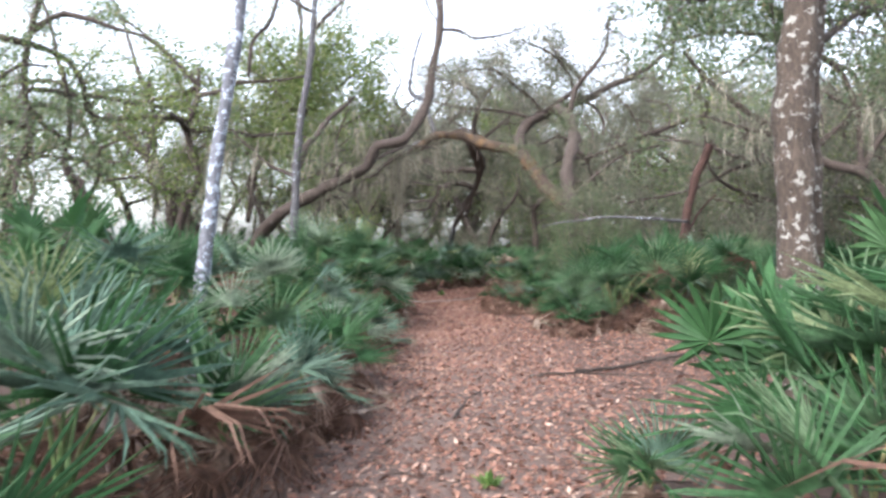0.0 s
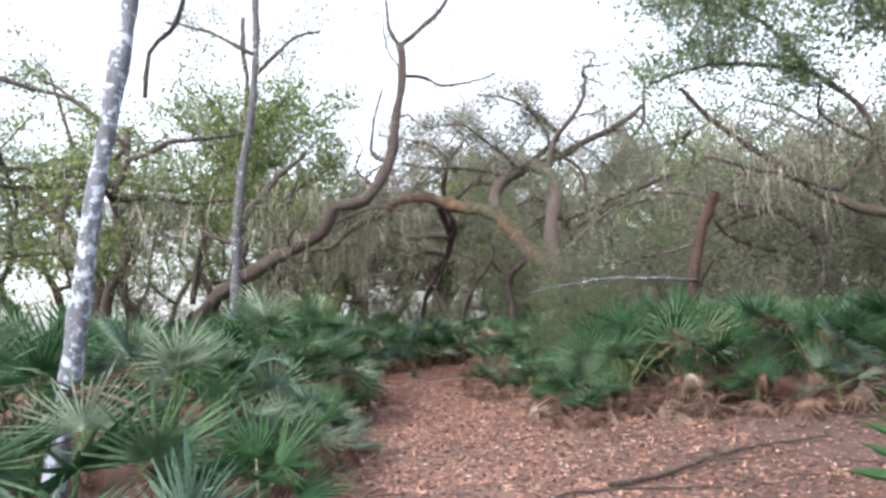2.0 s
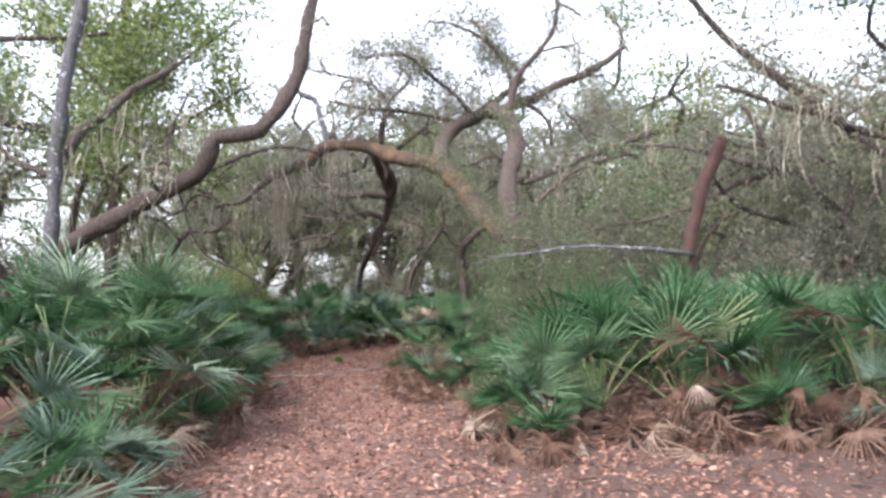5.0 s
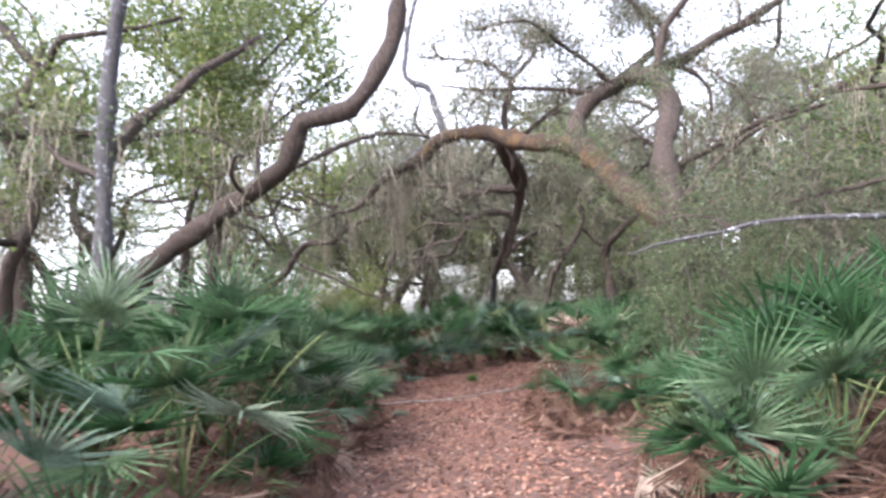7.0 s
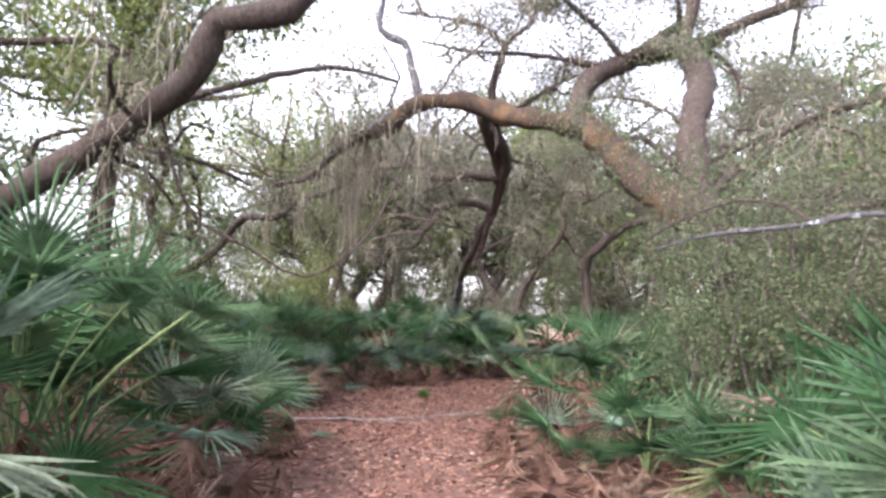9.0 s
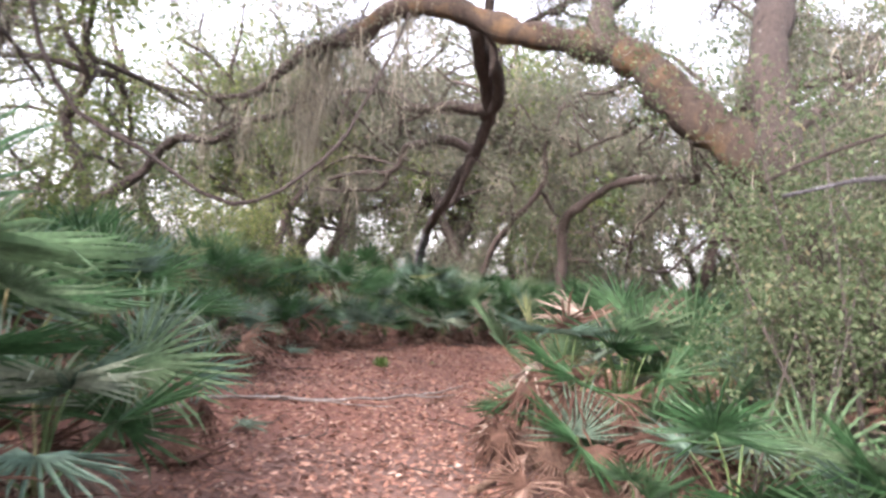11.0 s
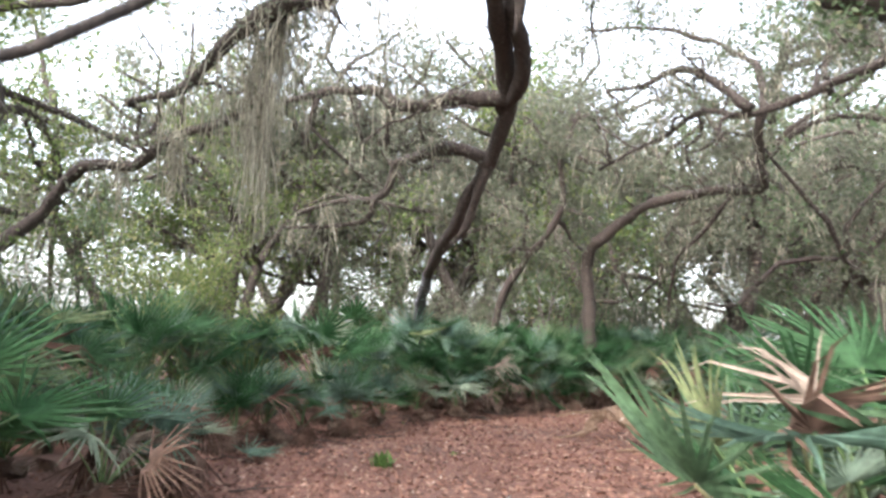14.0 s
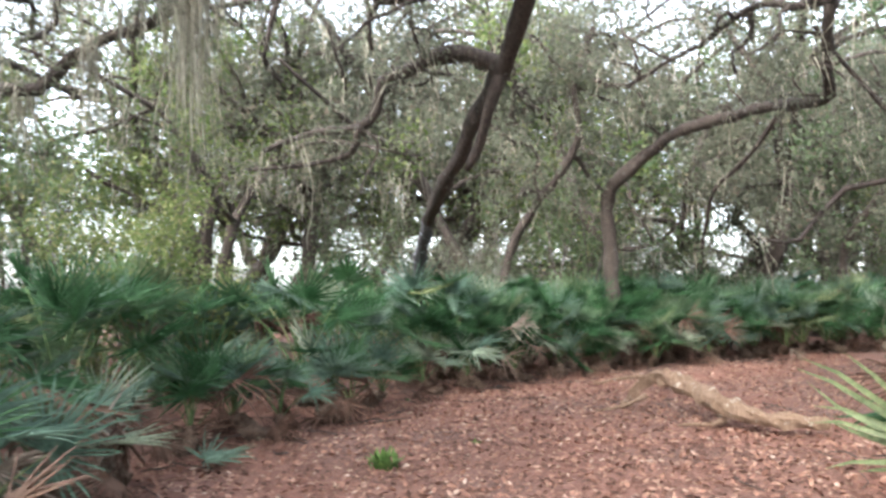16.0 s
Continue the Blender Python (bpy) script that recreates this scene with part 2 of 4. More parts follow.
def leaves(geo, centres, size, spread, per, long=2.1, flat=0.5, far=False):
    """Small pointed leaves scattered round each centre."""
    centres = np.repeat(np.asarray(centres, float), per, axis=0)
    n = len(centres)
    c = centres + rng.normal(size=(n, 3)) * spread * np.array([1, 1, 0.75])
    d = unit(rng.normal(size=(n, 3)))
    nrm = unit(rng.normal(size=(n, 3)) + np.array([0, 0, flat]))
    w = unit(np.cross(d, nrm))
    s = size * rng.uniform(0.6, 1.35, size=(n, 1))
    if far:
        geo.tris(np.stack([c - d * s * 0.5 + w * s * 0.33, c - d * s * 0.5 - w * s * 0.33, c + d * s * 0.6], 1))
        return
    geo.quads(np.stack([c - d * s * 0.5, c + w * s * 0.5 / long, c + d * s * 0.5, c - w * s * 0.5 / long], 1))


def strands(geo, tops, length, width, per, spread):
    """Hanging tangles of moss: thin, wavering ribbons."""
    tops = np.repeat(np.asarray(tops, float), per, axis=0)
    for p in tops:
        ln = length * rng.uniform(0.15, 1.1) ** 1.4
        k = 4
        x = p + np.append(rng.normal(size=2) * spread, rng.normal() * 0.08)
        drift = rng.normal(size=3) * 0.03
        line = [x]
        for i in range(k):
            line.append(line[-1] + np.array([rng.normal() * 0.025, rng.normal() * 0.025, -ln / k]) + drift * [1, 1, 0])
        line = np.array(line)
        side = unit(np.append(rng.normal(size=2), 0.0)) * width
        wid = np.linspace(1.0, 0.25, k + 1)[:, None] * rng.uniform(0.5, 1.3, size=(k + 1, 1))
        left, right = line - side * wid, line + side * wid
        geo.quads(np.stack([left[:-1], right[:-1], right[1:], left[1:]], 1))


def twigs(geo, line, radius, tips, count, reach, level=2, up=0.15):
    """Side twigs off a limb, forking once or twice; their ends are gathered in tips."""
    n = len(line)
    for _ in range(count):
        i = int(rng.integers(max(1, n // 6), n))
        d = unit(rng.normal(size=3) * np.array([1, 1, 0.7]) + np.array([0, 0, up]))
        ln = reach * rng.uniform(0.5, 1.2)
        p = [line[i]]
        for k in range(3):
            d = unit(d + rng.normal(size=3) * 0.38)
            p.append(p[-1] + d * ln / 3)
        r = radius * rng.uniform(0.5, 0.9)
        c = np.array(p)
        geo.tube(c, np.linspace(r, r * 0.3, len(c)), 3, cap=False)
        tips.extend([c[-1], c[2]])
        if level > 1:
            twigs(geo, c, r * 0.6, tips, 2, ln * 0.6, level - 1, up)


# ---- plan: the trodden ground is open, palmetto fills the rest ----
CLEAR = [(-0.95, -6), (-0.9, 4.3), (-0.6, 7.3), (-0.9, 9.4), (-1.0, 11.6), (-0.95, 15), (-1.0, 17), (-1.6, 20), (-1.95, 23.3), (-0.7, 24.4),
         (0.4, 26.6), (3.2, 28.9), (6.9, 30.8), (13, 33.5), (22, 36), (22, 30), (9, 27), (5.5, 23.5), (3.3, 21.6), (2.4, 20.6), (1.5, 19.2), (1.15, 17.5),
         (1.2, 15.8), (1.9, 14.8), (2.5, 13.3), (7.5, 12.4), (8, 9.2), (5.2, 7.8), (3.0, 6.9), (1.8, 5.6), (1.3, 4.3), (1.15, -6)]


def open_ground(x, y):
    """Metres inside the open ground (positive) or outside it (negative)."""
    inside, best = False, 1e9
    for (x0, y0), (x1, y1) in zip(CLEAR, CLEAR[1:] + CLEAR[:1]):
        if (y0 > y) != (y1 > y) and x < (x1 - x0) * (y - y0) / (y1 - y0) + x0:
            inside = not inside
        s = max(0.0, min(1.0, ((x - x0) * (x1 - x0) + (y - y0) * (y1 - y0)) / ((x1 - x0) ** 2 + (y1 - y0) ** 2)))
        best = min(best, math.hypot(x - x0 - s * (x1 - x0), y - y0 - s * (y1 - y0)))
    return best if inside else -best


def ground_z(x, y):
    k = noise.noise(Vector((x * 0.6, y * 0.6, 3.0))) * 0.04 + noise.noise(Vector((x * 2.5, y * 2.5, 9.0))) * 0.012
    return k


# ---- ground: one sheet to the horizon, finer along the walk ----
def build_ground():
    xs = np.concatenate([[-900, -300, -120, -60, -35, -22], np.arange(-14, 16.01, 0.25), [22, 35, 60, 120, 300, 900]])
    ys = np.concatenate([[-900, -300, -120, -60, -30, -15], np.arange(-6, 40.01, 0.25), [48, 60, 80, 130, 300, 900]])
    vs = [(x, y, ground_z(x, y) if -14 <= x <= 16 and -6 <= y <= 40 else 0.0) for y in ys for x in xs]
    w = len(xs)
    fs = [(j * w + i, j * w + i + 1, (j + 1) * w + i + 1, (j + 1) * w + i) for j in range(len(ys) - 1) for i in range(w - 1)]
    me = bpy.data.meshes.new("ground")
    me.from_pydata(vs, [], fs)
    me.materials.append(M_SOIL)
    me.shade_smooth()
    tagged(new("ground", me), "reddish-brown forest floor of soil and crushed leaves", "ground", kind="structure")


build_ground()

# ---- trees ----


def limb_part(name, tree, mat, pts, r0, r1, sides=9, wobble=0.02, label="", step=0.16):
    line = smooth_line(pts, step, wobble)
    g = Geo()
    k = np.arange(len(line))
    lumps = 1 + 0.09 * np.sin(k * 1.7 + r0 * 90) + 0.07 * np.sin(k * 0.61 + r1 * 400) + 0.06 * rng.normal(size=len(line))
    g.tube(line, np.linspace(r0, r1, len(line)) * lumps, sides, 0.07)
    part(name, g.mesh(name, mat, True), tree, label)
    return line


def tree_thing(name, label, base=(0, 0, 0), category="tree", group=""):
    ob = new(name)
    ob.empty_display_size = 0.2
    return tagged(ob, label, category, group)


def dress(tree, lines, twig_n, reach, twig_r, leaf_mat, leaf_size=0.075, per=26, spread=0.22, bark_mat=None, moss=0, moss_len=0.8, up=0.15, level=2, far=False):
    """Twigs, leaves and moss on the limbs of a tree."""
    g, tips = Geo(), []
    for line, share in lines:
        twigs(g, line, twig_r, tips, max(1, int(twig_n * share)), reach, level, up)
    part("twig_mass", g.mesh("twig_mass", bark_mat or M_TWIG), tree, kind="stuff")
    g = Geo()
    leaves(g, tips, leaf_size, spread, per, far=far)
    part("crown", g.mesh("crown", leaf_mat), tree, kind="stuff")
    if moss:
        g = Geo()
        allp = np.concatenate([l[0] for l in lines] + [np.array(tips)])
        strands(g, allp[rng.integers(0, len(allp), moss)], moss_len, 0.010, 9, 0.10)
        part("moss", g.mesh("moss", M_MOSS), tree, "grey-green hanging moss", kind="stuff")
    return tips


def crooked(tree, line, count, reach, radius, seed, mat=None, lift=0.1, start=0.25):
    """Crooked side limbs that twist away from a limb, each a part of its own."""
    r = np.random.default_rng(seed)
    made = []
    for k in range(count):
        i = int(len(line) * r.uniform(start, 0.97))
        d = unit(np.append(r.normal(size=2), r.normal() * 0.5 + lift))
        ln = reach * r.uniform(0.6, 1.25)
        q = [line[min(i, len(line) - 1)]]
        for j in range(6):
            d = unit(d + r.normal(size=3) * 0.55 + np.array([0, 0, lift * 0.4]))
            q.append(q[-1] + d * ln / 6)
        rad = radius * r.uniform(0.7, 1.2)
        made.append((limb_part("limb", tree, mat or M_OAK, q, rad, rad * 0.35, 6, 0.015, step=0.12), 0.5))
    return made


def near_trees():
    # the upright trunk beside the start of the path
    t = tree_thing("oak_tree", "tall straight oak trunk with white lichen patches")
    tr = limb_part("trunk", t, M_LIME, [(3.25, 6.55, -0.1), (3.2, 6.5, 1.6), (3.14, 6.45, 2.8), (3.18, 6.4, 3.8), (3.1, 6.4, 6.0), (3.2, 6.5, 9.0)], 0.19, 0.12, 14, 0.01)
    t2 = limb_part("trunk", t, M_LIME, [(3.52, 6.75, -0.1), (3.46, 6.75, 1.6), (3.42, 6.7, 2.8), (3.5, 6.7, 4.0), (3.8, 6.9, 6.5)], 0.11, 0.06, 10, 0.012)
    b1 = limb_part("limb", t, M_OAK, [(3.15, 6.45, 3.9), (2.95, 7.2, 4.15), (2.7, 7.8, 4.2), (2.4, 8.3, 4.45)], 0.05, 0.02, 7)
    b2 = limb_part("limb", t, M_OAK, [(3.15, 6.45, 4.6), (3.6, 7.6, 5.0), (3.7, 8.9, 5.3), (3.5, 10, 5.7)], 0.06, 0.02, 7)
    b3 = limb_part("limb", t, M_OAK, [(3.4, 6.7, 3.4), (4.2, 7.4, 3.9), (5.2, 8.2, 4.4), (6.0, 9.2, 5.0)], 0.05, 0.02, 7)
    b4 = limb_part("limb", t, M_OAK, [(3.1, 6.45, 6.0), (2.9, 8.0, 6.6), (3.4, 9.5, 7.2)], 0.06, 0.02, 7)
    dress(t, [(b1, 0.8), (b2, 1), (b3, 1), (b4, 1)], 40, 0.85, 0.014, M_OAKLEAF, 0.06, 20, 0.15, up=0.05)

    # the pale slender trunk
    t = tree_thing("pale_tree", "slender leaning tree with pale bark tinted by sky blue")
    tr = limb_part("trunk", t, M_BLUE, [(-2.75, 7.75, -0.1), (-2.62, 7.78, 1.2), (-2.55, 7.8, 1.9), (-2.43, 7.85, 2.85), (-2.25, 7.95, 4.3), (-2.0, 8.1, 6.2), (-1.95, 8.3, 8.0)], 0.085, 0.05, 10, 0.01)
    hk = limb_part("limb", t, M_OAK, [(-2.05, 8.1, 5.3), (-1.85, 8.2, 4.9), (-1.95, 8.25, 4.3), (-2.05, 8.25, 4.05), (-2.2, 8.2, 3.85), (-2.24, 8.2, 3.45)], 0.035, 0.018, 7, 0.015)
    b = limb_part("limb", t, M_BLUE, [(-2.2, 8.0, 4.6), (-2.9, 8.4, 5.4), (-3.4, 8.9, 6.4)], 0.035, 0.015, 6)
    dress(t, [(b, 1), (tr[-14:], 1)], 8, 0.7, 0.01, M_OAKLEAF, 0.06, 14, 0.16)

    # the slender mottled tree left of the bend
    t = tree_thing("slender_tree", "slender upright tree with mottled grey bark")
    tr = limb_part("trunk", t, M_MOTTLED, [(-3.05, 14.2, -0.1), (-3.0, 14.2, 0.8), (-2.96, 14.2, 2.3), (-2.88, 14.2, 3.9), (-2.71, 14.2, 4.9), (-2.6, 14.3, 6.5), (-2.7, 14.4, 8.2)], 0.095, 0.05, 10, 0.012)
    b1 = limb_part("limb", t, M_OAK, [(-2.95, 14.2, 3.1), (-2.8, 14.8, 3.7), (-2.4, 15.4, 4.35), (-2.0, 16.0, 4.9)], 0.085, 0.035, 9)
    b2 = limb_part("limb", t, M_OAK, [(-2.95, 14.2, 2.9), (-3.6, 14.5, 3.2), (-4.4, 15.0, 3.9)], 0.04, 0.02, 7)
    b3 = limb_part("limb", t, M_OAK, [(-2.65, 14.25, 5.8), (-2.0, 14.6, 6.6), (-1.6, 15.2, 7.0)], 0.04, 0.02, 7)
    b4 = limb_part("limb", t, M_OAK, [(-2.65, 14.25, 6.2), (-3.6, 14.6, 6.8), (-4.4, 15.2, 7.2)], 0.04, 0.02, 7)
    dress(t, [(b1, 1.3), (b2, 1), (b3, 1), (b4, 1)], 11, 0.8, 0.012, M_OAKLEAF, 0.06, 14, 0.18, moss=30)

    # the leaning, crooked oak
    t = tree_thing("leaning_oak", "crooked oak leaning over the path")
    tr = limb_part("trunk", t, M_OAK, [(-5.2, 17.6, -0.1), (-4.9, 17.5, 0.9), (-4.47, 17.3, 1.74), (-3.9, 16.9, 2.27), (-3.11, 16.7, 2.71), (-2.2, 16.3, 3.11), (-1.74, 16.0, 3.34), (-1.45, 15.9, 3.72),
                                        (-1.04, 15.95, 3.85), (-0.66, 16.0, 4.19), (-0.4, 16.1, 4.75), (-0.24, 16.2, 5.45), (-0.15, 16.3, 6.4), (-0.14, 16.4, 7.19)], 0.17, 0.08, 14, 0.03)
    f1 = limb_part("limb", t, M_OAK, [(-0.14, 16.4, 7.15), (0.33, 16.6, 7.65), (0.79, 16.8, 8.18), (1.26, 17.0, 9.04)], 0.06, 0.025, 8)
    f2 = limb_part("limb", t, M_OAK, [(-0.14, 16.4, 7.15), (-0.34, 16.3, 7.48), (-0.42, 16.2, 8.3)], 0.05, 0.02, 8)
    b1 = limb_part("limb", t, M_OAK, [(-0.16, 16.3, 6.5), (0.35, 16.6, 6.53), (0.83, 16.9, 6.45), (1.91, 17.2, 6.81)], 0.04, 0.018, 7)
    b2 = limb_part("limb", t, M_OAK, [(-2.2, 16.3, 3.1), (-1.6, 17.0, 3.6), (-0.9, 17.6, 4.0), (-0.2, 18.0, 4.0)], 0.045, 0.02, 7)
    b3 = limb_part("limb", t, M_OAK, [(-3.0, 16.7, 2.75), (-2.6, 17.3, 3.3), (-2.7, 17.8, 4.2), (-2.4, 18.0, 5.0)], 0.05, 0.02, 7)
    limb_part("hanging_branch", t, M_OAK, [(-2.15, 16.35, 3.15), (-1.95, 16.4, 2.5), (-1.72, 16.45, 2.12), (-1.3, 16.4, 1.93), (-0.75, 16.4, 1.67), (-0.3, 16.75, 2.05), (-0.12, 16.94, 2.45), (0.1, 17.2, 3.2)], 0.017, 0.010, 7, 0.012)
    more = crooked(t, tr, 7, 1.3, 0.035, 51, lift=0.25, start=0.4)
    dress(t, [(f1, 0.8), (b1, 0.8), (b2, 1), (b3, 1.2)] + more, 7, 0.6, 0.010, M_OAKLEAF_DRY, 0.055, 12, 0.15, moss=36)

    # the green-crowned tree behind it
    t = tree_thing("green_oak", "leafy young oak with a bright green crown")
    tr = limb_part("trunk", t, M_OAK, [(-4.05, 19.2, -0.1), (-4.0, 19, 2.1), (-3.9, 19, 4.5), (-3.86, 19, 7), (-3.9, 19, 9)], 0.11, 0.05, 9, 0.03)
    ls = []
    for x, y, z in ((-1.6, 18.2, 6.4), (-2.4, 18.4, 7.2), (-5.6, 18.6, 6.6), (-4.8, 18.0, 7.2), (-1.4, 18.6, 5.4), (-5.4, 19, 5.2), (-3.0, 17.8, 6.0)):
        z0 = z - 1.6
        ls.append((limb_part("limb", t, M_OAK, [(-3.9, 19, z0), (-3.9 + (x + 3.9) * 0.5, (y + 19) / 2, z0 + 0.9), (x, y, z)], 0.045, 0.015, 6), 1))
    dress(t, ls, 20, 0.85, 0.012, M_OAKLEAF_GREEN, 0.095, 24, 0.2)

    # the great oak whose rust-coloured limb arches over the clearing
    t = tree_thing("arching_oak", "old live oak with a rust-coloured limb arching over the path")
    trunk = limb_part("trunk", t, M_OAK, [(3.85, 18.0, -0.1), (3.75, 18.0, 0.9), (3.45, 18.0, 1.9), (3.2, 18.0, 2.7), (3.15, 18.3, 3.6), (3.42, 18.8, 4.35), (3.42, 19.6, 5.1), (3.3, 20.6, 5.5)], 0.19, 0.15, 13, 0.015)
    arch = limb_part("limb", t, M_RUST, [(3.2, 18.05, 2.5), (2.95, 18.3, 2.8), (2.62, 18.7, 3.2), (2.36, 19.25, 3.72), (2.2, 19.9, 4.08), (2.05, 20.5, 4.26), (1.43, 21.0, 4.5), (0.87, 21.4, 4.74), (0.38, 21.5, 4.9), (-0.21, 21.6, 4.87), (-0.6, 21.7, 4.68), (-0.89, 21.8, 4.45)], 0.21, 0.135, 15, 0.03)
    arch2 = limb_part("limb", t, M_OAK, [(-0.87, 21.8, 4.46), (-1.42, 22.0, 4.34), (-1.9, 22.3, 4.0), (-2.4, 22.6, 3.75), (-3.0, 22.9, 3.7)], 0.1, 0.03, 9, 0.03)
    v1 = limb_part("limb", t, M_OAK, [(2.15, 20.3, 4.2), (2.27, 20.8, 4.86), (2.69, 21.05, 5.33), (3.19, 21.3, 5.6), (3.91, 21.55, 5.86), (4.45, 21.8, 6.15), (4.91, 21.73, 6.4), (5.93, 21.67, 6.85), (6.66, 21.6, 7.4)], 0.17, 0.07, 12, 0.03)
    v2 = limb_part("limb", t, M_OAK, [(2.97, 21.1, 5.5), (3.72, 21.23, 6.11), (4.08, 21.37, 6.57), (3.49, 21.5, 7.22), (3.0, 21.6, 7.9)], 0.095, 0.04, 9)
    v3 = limb_part("limb", t, M_OAK, [(4.2, 21.7, 6.0), (4.5, 21.5, 5.75), (4.71, 21.25, 5.37), (4.67, 21.0, 4.86)], 0.06, 0.025, 8)
    v4 = limb_part("limb", t, M_OAK, [(2.57, 20.9, 5.3), (1.77, 21.15, 5.55), (0.74, 21.4, 5.68), (-0.3, 21.5, 5.9)], 0.05, 0.02, 8)
    v5 = limb_part("limb", t, M_MOTTLED, [(-0.3, 21.6, 4.95), (-0.48, 22.0, 5.66), (-0.62, 22.0, 6.05), (-1.05, 22.0, 6.3), (-0.98, 22.0, 7.24), (-0.7, 22.1, 8.2)], 0.075, 0.04, 8, 0.02)
    limb_part("broken_limb", t, M_OAK, [(0.86, 21.4, 4.66), (1.02, 21.5, 4.35), (1.0, 21.6, 4.1)], 0.06, 0.03, 8)
    st = limb_part("limb", t, M_OAK, [(3.2, 18.0, 2.75), (3.9, 18.4, 3.4), (4.6, 18.6, 3.9), (5.6, 18.6, 4.2)], 0.06, 0.025, 8)
    up = limb_part("limb", t, M_OAK, [(3.42, 19.6, 5.1), (3.6, 19.6, 5.9), (4.3, 19.4, 6.8), (4.6, 20, 8)], 0.08, 0.03, 8)
    w1 = limb_part("limb", t, M_OAK, [(3.0, 21.2, 5.5), (2.3, 20.9, 6.1), (1.3, 20.4, 6.6), (0.4, 20.6, 6.6)], 0.05, 0.02, 8, 0.04)
    w2 = limb_part("limb", t, M_OAK, [(3.9, 21.5, 5.86), (3.7, 21.0, 6.6), (2.9, 20.8, 7.3), (1.9, 21.0, 7.6)], 0.05, 0.02, 8, 0.04)
    side = crooked(t, v1, 8, 1.3, 0.04, 61, lift=0.15) + crooked(t, v4, 4, 0.9, 0.025, 62) + crooked(t, arch2, 5, 1.2, 0.03, 63, lift=-0.1) + crooked(t, up, 5, 1.4, 0.035, 64)
    dress(t, side, 9, 0.6, 0.010, M_OAKLEAF_DRY, 0.055, 12, 0.15, moss=22, moss_len=0.5)
    dress(t, [(w1, 1.2), (w2, 1.2)], 30, 0.8, 0.012, M_OAKLEAF_DRY, 0.06, 26, 0.17, moss=24, moss_len=0.7)
    dress(t, [(v1[-18:], 1.2), (v2[-10:], 1.4), (v4, 0.7), (st, 0.7), (up[-10:], 1), (arch2, 0.3)], 14, 0.75, 0.012, M_OAKLEAF_DRY, 0.055, 18, 0.16, moss=44, moss_len=0.6, up=0.5)
    dress(t, [(arch[:22], 1.6), (trunk[-14:], 1)], 26, 0.5, 0.012, M_OAKLEAF, 0.05, 12, 0.14, up=0.2)
    g = Geo()
    for p, ln in (((-0.1, 21.6, 4.9), 1.5), ((-0.3, 21.6, 4.85), 2.2), ((-0.75, 21.7, 4.5), 1.4), ((-1.1, 21.9, 4.35), 1.3), ((-1.5, 22.1, 4.3), 1.7), ((-0.5, 21.9, 5.6), 1.5)):
        strands(g, [p], ln * 0.8, 0.007, 34, 0.08)
    part("moss", g.mesh("moss", M_MOSS), t, "long grey hanging moss", kind="stuff")

    # the twin-stemmed oak in the clearing
    t = tree_thing("twisted_oak", "twisted oak with twin stems and snaking branches")
    tr = limb_part("trunk", t, M_MOTTLED, [(0.2, 29.4, -0.1), (0.25, 28.9, 0.9), (0.3, 28.2, 1.7), (0.39, 27.0, 2.31)], 0.10, 0.085, 10, 0.02)
    tr = limb_part("limb", t, M_OAK, [(0.39, 27.0, 2.31), (0.51, 26.0, 2.55), (0.72, 25.0, 2.89), (0.92, 24.5, 3.31), (1.03, 24.0, 3.51), (1.1, 23.55, 3.76), (1.14, 23.1, 4.05), (0.99, 22.55, 4.31), (0.85, 22.0, 4.5), (0.75, 21.5, 4.72)], 0.085, 0.105, 12, 0.02)
    tw = limb_part("limb", t, M_OAK, [(1.1, 23.3, 3.95), (1.23, 22.73, 4.07), (1.18, 22.37, 4.3), (1.0, 22.0, 4.56), (0.9, 21.9, 5.2), (1.1, 21.8, 6.0)], 0.095, 0.06, 9, 0.012)
    st = limb_part("limb", t, M_OAK, [(1.03, 24.0, 3.45), (0.9, 24.3, 2.99), (0.73, 24.6, 2.61)], 0.075, 0.04, 8)
    b1 = limb_part("limb", t, M_OAK, [(1.03, 24.0, 3.51), (0.72, 24.1, 3.68), (0.44, 24.33, 3.73), (0.1, 24.67, 3.66), (-0.15, 25.0, 3.66), (-0.22, 25.1, 3.36), (-0.47, 25.2, 3.16), (-0.96, 25.3, 3.14), (-1.52, 25.4, 2.96)], 0.09, 0.03, 10)
    b2 = limb_part("limb", t, M_OAK, [(1.13, 23.1, 4.02), (0.63, 23.33, 4.09), (0.27, 23.57, 4.03), (-0.11, 23.8, 4.09), (-0.25, 24.0, 4.31), (-0.8, 24.2, 4.39), (-1.37, 24.4, 4.36), (-1.95, 24.6, 4.31)], 0.1, 0.03, 10)
    b3 = limb_part("limb", t, M_OAK, [(-0.43, 25.1, 3.18), (-0.54, 25.33, 2.9), (-1.16, 25.57, 2.83), (-1.81, 25.8, 2.83)], 0.045, 0.02, 7)
    b4 = limb_part("limb", t, M_OAK, [(-0.14, 23.8, 4.09), (-0.24, 23.9, 3.9), (-0.22, 24.0, 3.65)], 0.04, 0.02, 7)
    limb_part("limb", t, M_OAK, [(-1.15, 24.3, 4.36), (-1.25, 24.3, 4.05), (-1.33, 24.4, 3.7)], 0.04, 0.02, 7)
    b5 = limb_part("limb", t, M_OAK, [(1.1, 21.8, 6.0), (0.6, 22.4, 6.6), (-0.4, 23, 7.0)], 0.05, 0.02, 7)
    b6 = limb_part("limb", t, M_OAK, [(1.3, 22.3, 5.0), (2.2, 23, 5.8), (3.0, 24, 6.4)], 0.05, 0.02, 7)
